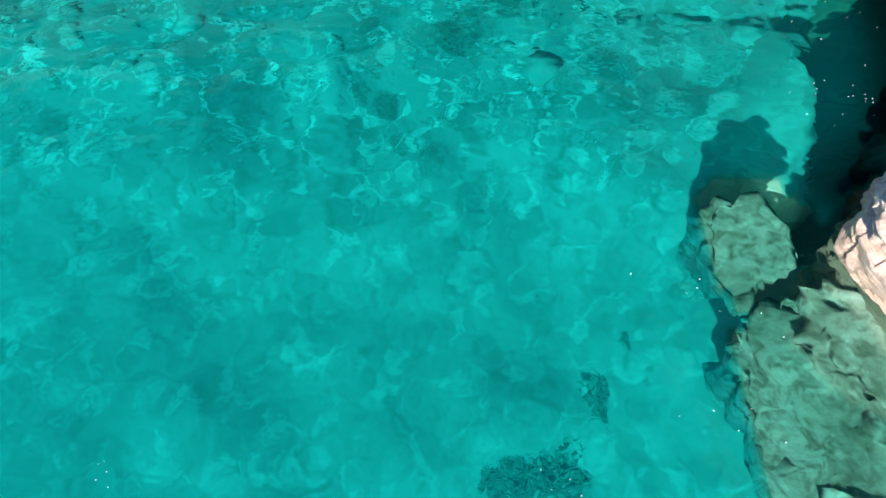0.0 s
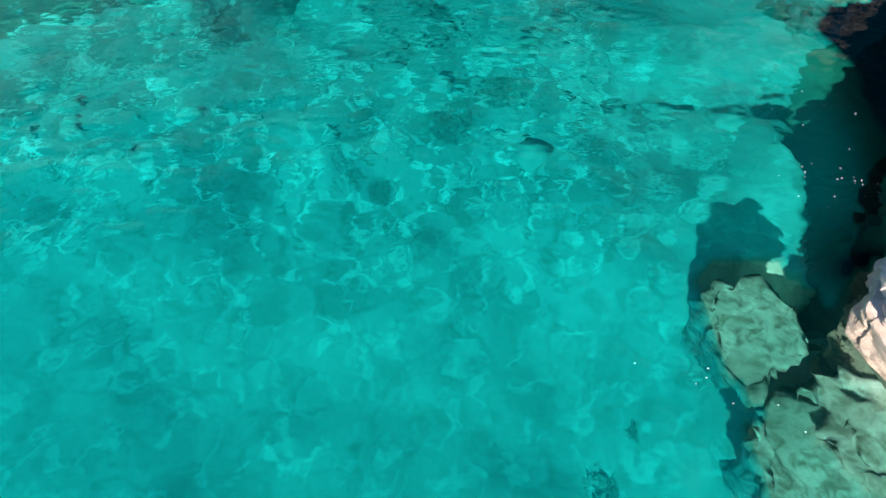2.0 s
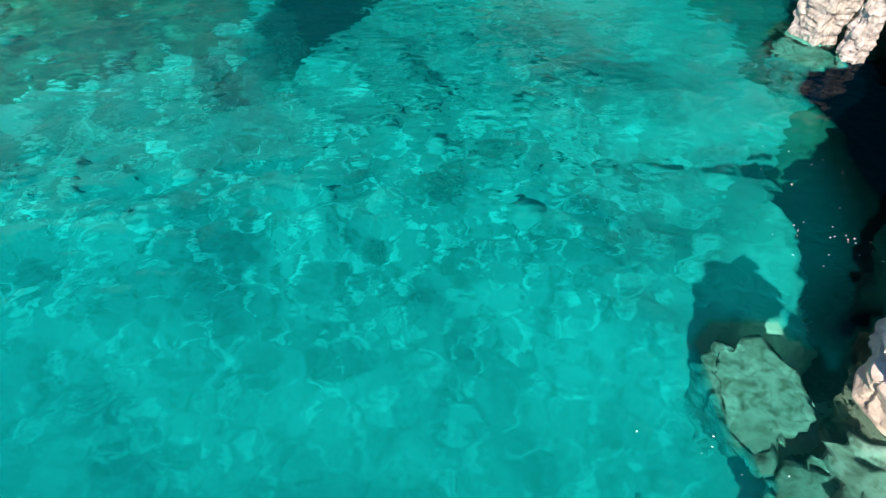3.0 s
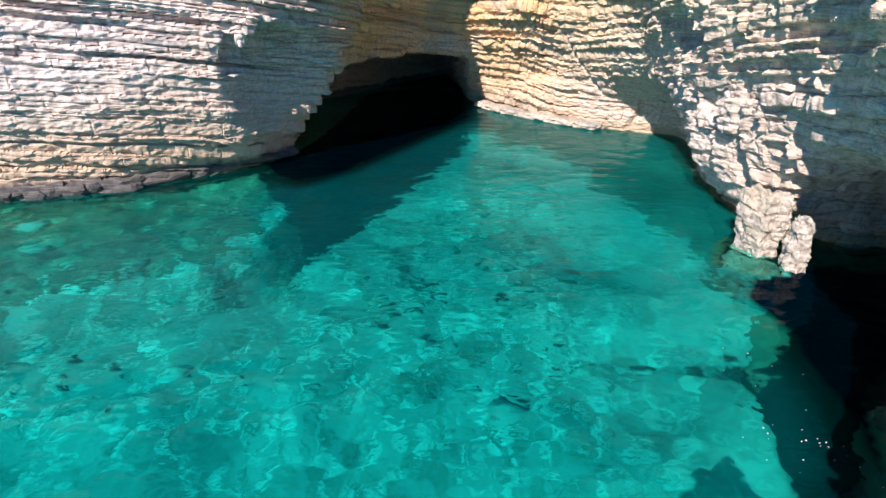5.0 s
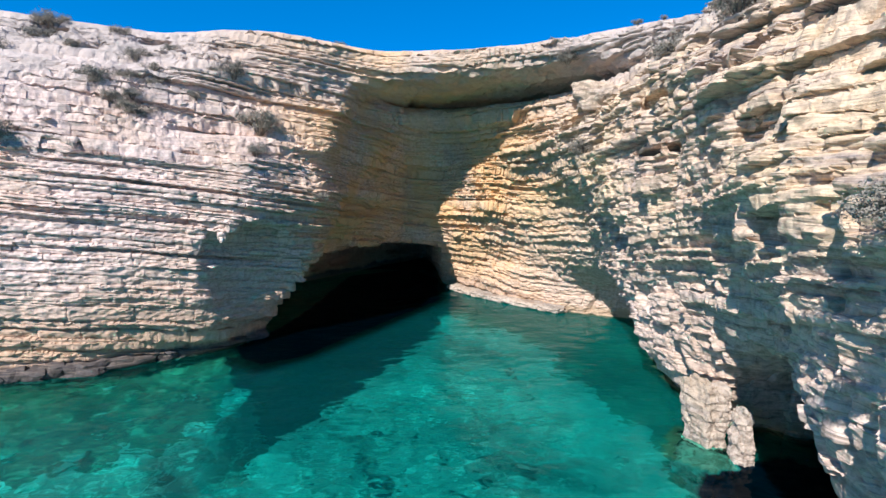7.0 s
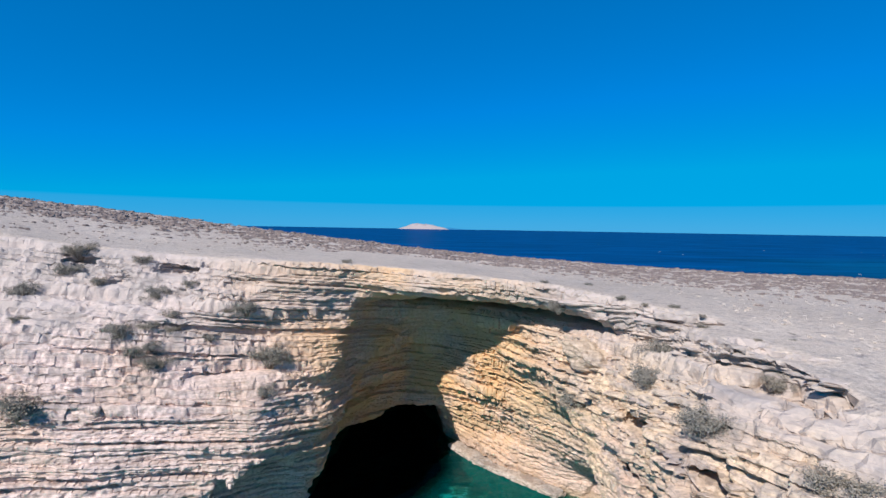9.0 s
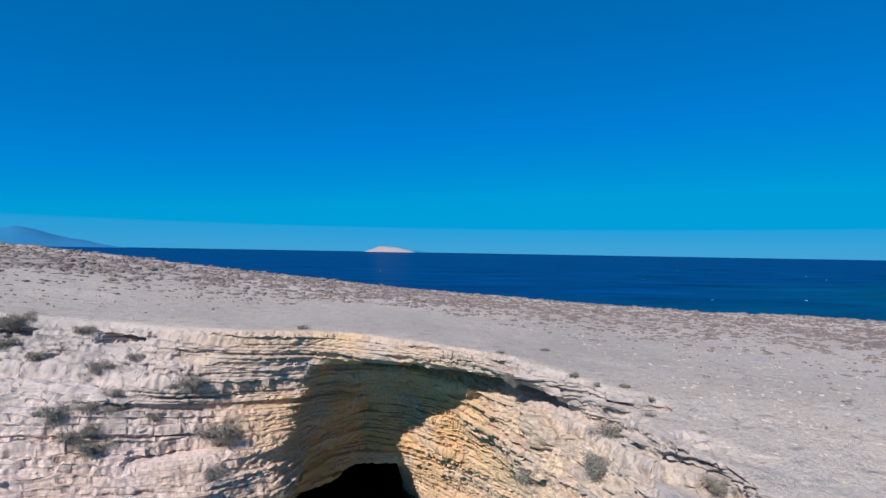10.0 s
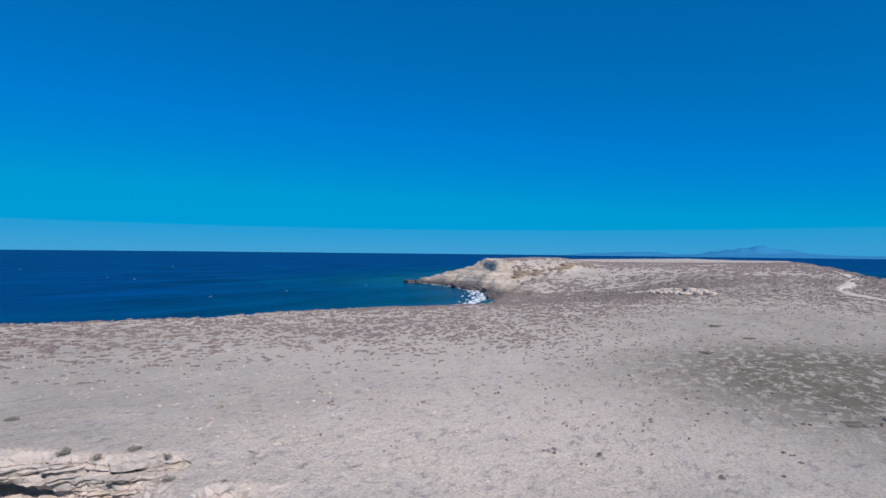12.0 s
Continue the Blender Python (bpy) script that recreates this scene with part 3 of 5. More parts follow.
def near_rock_field():
    xx, yy = np.meshgrid(GX, GY, indexing="ij")
    top = land_height(xx, yy)
    zs = np.array([z for z, _ in LEVELS])
    lines = np.array([pts for _, pts in LEVELS], float)
    field = np.empty((len(GX), len(GY), len(GZ)), np.float32)
    for k, z in enumerate(GZ):
        j = min(max(int(np.searchsorted(zs, z)) - 1, 0), len(zs) - 2)
        f = (z - zs[j]) / (zs[j + 1] - zs[j])
        line = lines[j] * (1 - f) + lines[j + 1] * f
        poly = np.vstack([line, [(30, -13), (30, 50), (-40, 50), (-40, line[0, 1])]])
        calm = 0.4 + 0.6 * smooth_step(-3.5, -1.0, xx) * smooth_step(4.5, 3.0, xx)
        d = outline_distance(xx + 0.22 * calm * vnoise(xx / 1.7, yy / 1.7, z / 1.3, 21), yy + 0.22 * calm * vnoise(xx / 1.7, yy / 1.7, z / 1.3, 22), poly)
        d = d + (0.22 * vnoise(xx / 2.6, yy / 2.6, z / 1.6, 23) + 0.12 * vnoise(xx / 0.9, yy / 0.9, z / 0.6, 24)) * calm
        e = z - top
        r = 0.35
        m = np.clip(0.5 + 0.5 * (d - e) / r, 0, 1)
        f = e * (1 - m) + d * m + r * m * (1 - m)
        for hx, hy, hz, sx, sy, sz, turn in HOLLOWS:
            if abs(z - hz) < sz * 2.5:
                c, s = math.cos(radians(turn)), math.sin(radians(turn))
                u, v = ((xx - hx) * c + (yy - hy) * s) / sx, (-(xx - hx) * s + (yy - hy) * c) / sy
                f = np.maximum(f, (1 - np.sqrt(u * u + v * v + ((z - hz) / sz) ** 2)) * min(sy, sz * 1.5))
        field[:, :, k] = f
    return field


def surface_of(field, origin, cell):
    """Quads round the zero level of a field (surface nets)."""
    s = field < 0
    nx, ny, nz = field.shape
    corner = [(a, b, c) for a in (0, 1) for b in (0, 1) for c in (0, 1)]

    def part_of(arr, o):
        return arr[o[0]:nx - 1 + o[0], o[1]:ny - 1 + o[1], o[2]:nz - 1 + o[2]]
    total = sum(part_of(s, o).astype(np.int8) for o in corner)
    mixed = (total > 0) & (total < 8)
    idx = np.full(mixed.shape, -1, np.int64)
    cells = np.argwhere(mixed)
    idx[mixed] = np.arange(len(cells))
    acc, cnt = np.zeros((len(cells), 3)), np.zeros(len(cells))
    vals = {o: part_of(field, o)[mixed].astype(float) for o in corner}
    for o in corner:
        for ax in range(3):
            if o[ax] == 0:
                q = tuple(1 if i == ax else o[i] for i in range(3))
                a, b = vals[o], vals[q]
                cross = (a < 0) != (b < 0)
                t = np.where(cross, a / np.where(cross, a - b, 1), 0)
                p = np.array(o, float)[None] + np.eye(3)[ax][None] * t[:, None]
                acc += p * cross[:, None]
                cnt += cross
    verts = (cells + acc / cnt[:, None]) * cell + np.array(origin)
    quads = []
    for ax in range(3):
        u, v = (ax + 1) % 3, (ax + 2) % 3
        a = np.take(s, range(s.shape[ax] - 1), ax)
        b = np.take(s, range(1, s.shape[ax]), ax)
        e = np.argwhere(a != b)
        flip = a[tuple(e.T)]
        ok = (e[:, u] > 0) & (e[:, v] > 0) & (e[:, u] < s.shape[u] - 1) & (e[:, v] < s.shape[v] - 1)
        e, flip = e[ok], flip[ok]
        du, dv = np.eye(3, dtype=int)[u], np.eye(3, dtype=int)[v]
        ring = [idx[tuple((e - du * i - dv * j).T)] for i, j in ((1, 1), (0, 1), (0, 0), (1, 0))]
        q = np.stack(ring, 1)
        q[~flip] = q[~flip][:, ::-1]
        quads.append(q)
    return verts, np.vstack(quads)


def split_faces(verts, faces, chosen):
    """Splits the chosen quads in four; their neighbours take up the new points on shared edges."""
    q = faces[chosen]
    n = len(verts)
    edges = np.sort(np.stack([q, np.roll(q, -1, 1)], 2).reshape(-1, 2), 1)
    key = edges[:, 0] * (n + 1) + edges[:, 1]
    uniq, inv = np.unique(key, return_inverse=True)
    a, b = uniq // (n + 1), uniq % (n + 1)
    mids = (verts[a] + verts[b]) / 2
    cents = verts[q].mean(1)
    m = inv.reshape(-1, 4) + n
    c = np.arange(len(q)) + n + len(uniq)
    small = np.concatenate([np.stack([q[:, i], m[:, i], c, m[:, i - 1]], 1) for i in range(4)])
    lookup = dict(zip(uniq.tolist(), range(n, n + len(uniq))))
    rest = []
    for f in faces[~chosen].tolist():
        out = []
        for i, p in enumerate(f):
            out.append(p)
            o = f[(i + 1) % 4]
            mid = lookup.get(min(p, o) * (n + 1) + max(p, o))
            if mid is not None:
                out.append(mid)
        rest.append(out)
    return np.vstack([verts, mids, cents]), small, rest


def vertex_normals(verts, quads):
    d1, d2 = verts[quads[:, 2]] - verts[quads[:, 0]], verts[quads[:, 3]] - verts[quads[:, 1]]
    fn = np.cross(d1, d2)
    vn = np.zeros_like(verts)
    for i in range(4):
        np.add.at(vn, quads[:, i], fn)
    return vn / (np.linalg.norm(vn, axis=1, keepdims=True) + 1e-9), fn / (np.linalg.norm(fn, axis=1, keepdims=True) + 1e-9)


def relax(verts, quads, rounds):
    for _ in range(rounds):
        acc, cnt = np.zeros_like(verts), np.zeros(len(verts))
        for i in range(4):
            np.add.at(acc, quads[:, i], verts[quads[:, i - 1]] + verts[quads[:, (i + 1) % 4]])
            np.add.at(cnt, quads[:, i], 2)
        ok = cnt > 0
        verts[ok] = verts[ok] * 0.5 + 0.5 * acc[ok] / cnt[ok][:, None]
    return verts


# beds of the rock: thickness and jut of every layer
_edges = [-8.0]
while _edges[-1] < 16:
    _edges.append(_edges[-1] + float(rng.choice([rng.uniform(0.05, 0.085), rng.uniform(0.085, 0.15), rng.uniform(0.18, 0.34)], p=[0.46, 0.40, 0.14])))
BED_EDGES = np.array(_edges)
BED_JUT = rng.uniform(-1, 1, len(BED_EDGES) + 1)
PACK_EDGES = BED_EDGES[::5]


def bed_level(x, y, z):
    return z + 0.075 * x + 0.095 * y + 0.045 * smooth_step(3.5, 5.0, x) * (y - 10) + 0.10 * vnoise(x / 5, y / 5, 0.2, 31) + 0.022 * vnoise(x / 1.2, y / 1.2, 0.2, 32)


def bed_jut(x, y, z):
    s = bed_level(x, y, z)
    k = np.clip(np.searchsorted(BED_EDGES, s), 1, len(BED_EDGES) - 1)
    lo, hi = BED_EDGES[k - 1], BED_EDGES[k]
    t = (s - lo) / (hi - lo)
    thick = hi - lo
    east = smooth_step(1.0, 4.5, x)
    # each bed keeps its own front for a few metres and then steps back or forward
    jut = 0.05 * BED_JUT[k] + 0.06 * vnoise(x / 2.6, y / 2.6, k * 3.7, 33) + 0.05 * vnoise(x / 0.8, y / 0.8, k * 5.1, 34) + 0.035 * vnoise(x / 0.17, y / 0.17, k * 7.3, 55)
    # several beds weather together into ribs and recesses
    p = np.searchsorted(PACK_EDGES, s + 0.03 * vnoise(x / 0.6, y / 0.6, z, 50))
    rib = 0.11 * vnoise(x / 2.2, y / 2.2, p * 4.3, 53) + 0.05 * vnoise(x / 0.7, y / 0.7, p * 2.9, 54)
    # narrow open joints between the beds, deeper under thick ones
    gap = np.minimum(t, 1 - t) * thick
    notch = -(0.075 + 0.055 * (thick > 0.12)) * np.clip(1 - gap / 0.028, 0, 1) * np.clip(0.55 + 0.75 * vnoise(x / 1.4, y / 1.4, k * 2.3, 35), 0, 1)
    # upright joints break every bed into blocks of uneven length
    long = 0.28 + 0.6 * (hash3(k, k * 0 + 5, k * 0, 38) * 0.5 + 0.5) + 0.5 * (1 - east)
    along_bed = (x * 0.8 + y * 0.75 + 0.12 * vnoise(x, y, z * 0.5, 39)) / long + 17.3 * BED_JUT[k]
    cell = np.floor(along_bed).astype(np.int64)
    u = along_bed - cell
    block = 0.06 * hash3(cell, k, k * 0 + 2, 40) + 0.10 * hash3(cell, k // 3, k * 0 + 7, 42) * east
    joint = -(0.06 + 0.06 * east) * np.clip(1 - np.minimum(u, 1 - u) * long / 0.035, 0, 1) * (hash3(cell, k, k * 0 + 3, 43) > -0.3)
    # soft beds have weathered back into dark slots
    soft = (hash3(k, k * 0 + 3, k * 0 + 1, 48) > 0.58) & (thick < 0.2)
    slot = -(0.17 - 0.05 * east) * soft * smooth_step(-0.35, 0.1, vnoise(x / 2.4, y / 2.4, k * 1.7, 49))
    # a few upright cracks run through many beds of the near buttress
    run = y / 1.25 + 0.35 * vnoise(x, y * 0.4, z / 1.4, 44)
    crack = np.abs(run - np.round(run)) * 1.25
    deep = 0.5 + 0.5 * hash3(np.round(run).astype(np.int64), k * 0, k * 0, 45)
    grooves = -0.17 * deep * np.clip(1 - crack / 0.10, 0, 1) + 0.08 * hash3(np.floor(run + 0.5).astype(np.int64), k // 6, k * 0, 47)
    # the east wall stands in short faces turned to the south, each with a sharp northern edge
    turn = y / 1.05 + 0.3 * vnoise(x, y * 0.4, z / 1.2, 63) + 0.8 * hash3(p // 2, p * 0 + 1, p * 0, 64)
    face = np.floor(turn).astype(np.int64)
    grooves = grooves + 0.30 * (turn - face - 0.6) * (0.55 + 0.45 * hash3(face, p // 2, p * 0, 65)) * (y < 13.5)
    # the foot of the cliff is rubbed smooth; the upper beds of the buttress stand out as blocks
    worn = (0.62 + 0.38 * smooth_step(1.0, 3.5, z)) * (1 - smooth_step(4.0, 5.0, x) * (0.55 - 0.5 * smooth_step(4.6, 6.2, z)))
    return (jut + rib + notch + slot + (block + joint) * (0.6 + 0.4 * east) * (1 - 0.85 * smooth_step(5.2, 6.8, z) * (1 - east))) * worn + grooves * smooth_step(4.0, 5.0, x) * (x < 8)


def near_cliff():
    verts, quads = surface_of(near_rock_field(), (GX[0], GY[0], GZ[0]), CELL)
    verts = relax(verts, quads, 1)
    _, fn = vertex_normals(verts, quads)
    cen = verts[quads].mean(1)
    keep = cen[:, 2] > -4.2
    quads, fn, cen = quads[keep], fn[keep], cen[keep]
    verts, quads, _ = split_faces(verts, quads, np.ones(len(quads), bool))
    verts = relax(verts, quads, 1)
    _, fn = vertex_normals(verts, quads)
    cen = verts[quads].mean(1)
    steep = (fn[:, 2] < 0.86) & (cen[:, 2] > -0.6) & (cen[:, 1] > -2.0) & (cen[:, 1] < 24) & (cen[:, 0] > -14)
    verts, small, rest = split_faces(verts, quads, steep)
    verts = relax(verts, small, 1)
    _, fn = vertex_normals(verts, small)
    cen = verts[small].mean(1)
    fine = (fn[:, 2] < 0.8) & (cen[:, 2] > 0.0) & (cen[:, 1] > 1.0) & (cen[:, 1] < 21) & (cen[:, 0] > -10.5) & ~((cen[:, 2] < 2.0) & (cen[:, 1] > 15) & (cen[:, 0] < 2))
    whole = len(small)
    rest4 = [f for f in rest if len(f) == 4]
    rest5 = [f for f in rest if len(f) != 4]
    pool = np.vstack([small, np.array(rest4)]) if rest4 else small
    verts, small, rest = split_faces(verts, pool, np.concatenate([fine, np.zeros(len(pool) - whole, bool)]))
    rest = rest + rest5
    vn, _ = vertex_normals(verts, np.vstack([small, np.array([f for f in rest if len(f) == 4])]))
    x, y, z = verts.T
    out = vn * np.array([1, 1, 0.15])
    side = np.clip(1.6 - np.abs(vn[:, 2]) * 1.25, 0, 1)[:, None]
    verts = verts + out * side * bed_jut(x, y, z)[:, None]
    # gentler slopes and ceilings step from bed to bed
    level = bed_level(x, y, z) + 0.05 * vnoise(x / 0.8, y / 0.8, 0.3, 46) + 0.04 * vnoise(x / 0.2, y / 0.2, 0.3, 62)
    steps = BED_EDGES[::2]
    k2 = np.clip(np.searchsorted(steps, level), 1, len(steps) - 1)
    lo, hi = steps[k2 - 1], steps[k2]
    t = (level - lo) / (hi - lo)
    slope = smooth_step(0.25, 0.5, np.abs(vn[:, 2])) * smooth_step(0.99, 0.9, vn[:, 2]) * (z > 0.2)
    verts[:, 2] += slope * (hi - lo) * (smooth_step(0.66, 1.0, t) - t) * (0.95 - 0.3 * smooth_step(4.0, 5.0, x))
    verts = verts + vn * ((0.034 * vnoise(x / 0.2, y / 0.2, z / 0.07, 36) + 0.022 * vnoise(x / 0.09, y / 0.09, z / 0.045, 37)) * (1 - 0.8 * smooth_step(0.8, 0.95, vn[:, 2])))[:, None]
    # the slope above the face is strewn with broken rubble
    rubble = smooth_step(0.3, 0.6, vn[:, 2]) * smooth_step(0.985, 0.9, vn[:, 2]) * smooth_step(5.0, 6.5, z)
    wx, wy = x + 0.10 * vnoise(x / 0.3, y / 0.3, z / 0.15, 56), y + 0.10 * vnoise(x / 0.3, y / 0.3, z / 0.15, 57)
    crumbs = 0.03 * hash3(np.floor(wx / 0.55).astype(np.int64), np.floor(wy / 0.16).astype(np.int64), k2, 60) + 0.055 * vnoise(x / 0.12, y / 0.12, z / 0.08, 61)
    verts = verts + vn * (rubble * crumbs)[:, None]
    me = mesh_of("cliff", verts, small.tolist() + rest)
    me.materials.append(M_ROCK)
    me.materials.append(M_SOIL)
    nz, cz = np.empty(len(me.polygons) * 3), np.empty(len(me.polygons) * 3)
    me.polygons.foreach_get("normal", nz)
    me.polygons.foreach_get("center", cz)
    nz, cz = nz.reshape(-1, 3), cz.reshape(-1, 3)
    inland = cz[:, 2] - land_height(cz[:, 0], cz[:, 1]) + 0.25 * vnoise(cz[:, 0] / 1.1, cz[:, 1] / 1.1, 0.5, 41)
    soil = (nz[:, 2] > 0.90) & (inland > -0.22) & (cz[:, 2] > 7)
    me.polygons.foreach_set("material_index", soil.astype(np.int32))
    return tagged(new("cliff", me), "pale layered limestone sea cliff with an alcove, a cave and an overhanging roof", "cliff", kind="structure")


cliff = near_cliff()


# ---- the land beyond ----
def graded(lo, hi, fine_lo, fine_hi, step, grow):
    mid = list(np.arange(fine_lo, fine_hi + 1e-6, step))
    up, s = [mid[-1]], step
    while up[-1] < hi:
        s *= grow
        up.append(up[-1] + s)
    down, s = [mid[0]], step
    while down[-1] > lo:
        s *= grow
        down.append(down[-1] - s)
    return np.array(down[:0:-1] + mid + up[1:])


def grid_faces(nx, ny, keep=None):
    i, j = np.meshgrid(np.arange(nx - 1), np.arange(ny - 1), indexing="ij")
    a = (i * ny + j).ravel()
    f = np.stack([a, a + ny, a + ny + 1, a + 1], 1)
    return f if keep is None else f[keep.ravel()]


def far_ground():
    xs, ys = graded(-320, 800, -34, 66, 0.7, 1.022), graded(-220, 180, -14, 66, 0.7, 1.022)
    xs = np.sort(np.concatenate([xs[(xs < 130) | (xs > 214)], np.arange(130, 214, 1.0)]))      # a closer net over the headland
    ys = np.sort(np.concatenate([ys[(ys < 58) | (ys > 134)], np.arange(58, 134, 1.0)]))
    xx, yy = np.meshgrid(xs, ys, indexing="ij")
    d = -outline_distance(xx, yy, np.array(COAST, float)) + 1.2 * vnoise(xx / 4, yy / 4, 0.4, 51) + 0.5 * vnoise(xx / 1.3, yy / 1.3, 0.4, 52)
    width = 3.5 + 2.5 * smooth_step(60, 110, xx)
    rise = smooth_step(-1.0, 1.0, d / width)
    bench = smooth_step(0, 0.5, d / width) * 0.16
    zz = -3 + (land_height(xx, yy) + 3) * np.clip(rise * 0.84 + bench, 0, 1)
    steps = np.floor(zz / 0.8) * 0.8 + 0.8 * smooth_step(0.55, 1.0, zz / 0.8 - np.floor(zz / 0.8))
    edge = smooth_step(0.98, 0.8, rise)
    zz = zz * (1 - 0.8 * edge) + steps * 0.8 * edge
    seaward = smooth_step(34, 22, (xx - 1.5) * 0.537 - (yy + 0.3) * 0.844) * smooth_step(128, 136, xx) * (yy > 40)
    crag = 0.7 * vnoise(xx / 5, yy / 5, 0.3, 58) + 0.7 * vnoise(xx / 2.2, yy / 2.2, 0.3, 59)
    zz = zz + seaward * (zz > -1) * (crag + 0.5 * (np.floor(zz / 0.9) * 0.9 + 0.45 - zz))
    inside = (xx > GX[0] + 0.6) & (xx < GX[-1] - 0.6) & (yy > GY[0] + 0.6) & (yy < GY[-1] - 0.6)
    zz = zz - 0.05 * ((xx > GX[0] - 0.3) & (xx < GX[-1] + 0.3) & (yy > GY[0] - 0.3) & (yy < GY[-1] + 0.3))
    cell_in = inside[:-1, :-1] & inside[1:, :-1] & inside[:-1, 1:] & inside[1:, 1:]
    deep = (zz[:-1, :-1] < -2.6) & (zz[1:, 1:] < -2.6)
    me = mesh_of("ground", np.stack([xx, yy, zz], 2).reshape(-1, 3), grid_faces(len(xs), len(ys), ~cell_in & ~deep).tolist(), True)
    me.materials.append(M_SOIL)
    me.materials.append(M_ROCK)
    n = np.empty(len(me.polygons) * 3)
    me.polygons.foreach_get("normal", n)
    keep = ~cell_in & ~deep
    edge_band = (d[:-1, :-1] < width[:-1, :-1] * 1.25) & (xx[:-1, :-1] > -60) & (yy[:-1, :-1] > 25)       # bare pale rock along the brink
    kind = ((n.reshape(-1, 3)[:, 2] < 0.9) | edge_band.ravel()[keep.ravel()]).astype(np.int32)
    kind[((seaward > 0.5) | (xx > 60))[:-1, :-1].ravel()[keep.ravel()] & ((kind == 1) | (seaward[:-1, :-1] > 0.5).ravel()[keep.ravel()])] = 2
    me.materials.append(M_CRAG)
    me.polygons.foreach_set("material_index", kind)
    return tagged(new("ground", me), "dry stony plateau of pinkish beige soil falling to the sea", "ground", kind="structure")


ground = far_ground()


def seabed():
    xs, ys = graded(-70, 70, -13, 9.5, 0.15, 1.08), graded(-70, 75, -4, 24, 0.15, 1.08)
    xx, yy = np.meshgrid(xs, ys, indexing="ij")
    me = mesh_of("seabed", np.stack([xx, yy, bed_height(xx, yy)], 2).reshape(-1, 3), grid_faces(len(xs), len(ys)).tolist(), True)
    me.materials.append(M_BED)
    me.materials.append(M_WEEDROCK)
    cx, cy = (xx[:-1, :-1] + xx[1:, 1:]) / 2, (yy[:-1, :-1] + yy[1:, 1:]) / 2
    ragged = 0.5 * vnoise(cx / 1.1, cy / 1.1, 0.1, 16) + 0.3 * vnoise(cx / 0.4, cy / 0.4, 0.1, 17)
    weedy = (shelf_edge(cx, cy) + ragged < -0.5) | ((outline_distance(cx, cy, np.array(COAST, float)) + ragged < 0.25 + 0.3 * (cy > 8)) & (cx < 12) & (cy > 6.5))
    me.polygons.foreach_set("material_index", weedy.ravel().astype(np.int32))
    return tagged(new("seabed", me), "pale sandy seabed with darker stones and weed patches", "seabed", kind="structure")


bed = seabed()


def boulder_mesh(name, half, seed, squash=0.25, cuts=4):
    bm = bmesh.new()
    bmesh.ops.create_icosphere(bm, subdivisions=cuts, radius=1.0)
    for v in bm.verts:
        p = v.co.copy()
        n = noise.noise(p * 1.3 + Vector((seed * 7.1, 0, 0))) * 0.35 + noise.noise(p * 3.1 + Vector((0, seed * 3.3, 0))) * 0.16 + noise.noise(p * 7 + Vector((0, 0, seed))) * 0.08 + noise.noise(p * 15 + Vector((seed, 0, 0))) * 0.035
        p = p * (1 + n)
        m = max(abs(p.x), abs(p.y), abs(p.z))
        p = p * (1 - squash) + p / max(m, 0.3) * squash * p.length * 0.75
        v.co = (p.x * half[0], p.y * half[1], p.z * half[2])
    me = bpy.data.meshes.new(name)
    bm.to_mesh(me)
    bm.free()
    return me


DROWNED = []
for i, (x, y, top, hx, hy, turn) in enumerate(BOULDERS):
    me = boulder_mesh("submerged_boulder", (hx * 1.10, hy * 1.10, 1.75), i + 1, 0.12, 5)
    for v in me.vertices:
        u = max(min(v.co.z / 1.75, 0.985), -0.985)
        wide = (1 - abs(u) ** 5) ** 0.2 / math.sqrt(1 - u * u) * (1 - 0.80 * min(max((0.85 - u) / 0.95, 0.0), 1.0))
        v.co = (v.co.x * min(wide, 1.9), v.co.y * min(wide, 1.9), (v.co.z if u < 0.5 else 1.75 * (0.5 + 0.43 * min((u - 0.5) / 0.12, 1.0) + 0.06 * (u - 0.5))) + 0.07 * noise.noise(v.co * 2.2) + 0.03 * noise.noise(v.co * 7.0))
    me.polygons.foreach_set("use_smooth", [True] * len(me.polygons))
    me.materials.append(M_ALGAE)
    me.materials.append(M_BED)                           # lower faces take the bed's paler colour to offset their shade
    me.polygons.foreach_set("material_index", [int(p.center.z + 0.25 * noise.noise(p.center * 3.0) < 0.75) for p in me.polygons])
    rock = tagged(new("submerged_boulder", me), "algae-coated boulder just under the clear water", "boulder", "submerged boulders")
    rock.matrix_world = pose(x, y, top - 1.75, 0, -5, turn)
    DROWNED.append(rock)


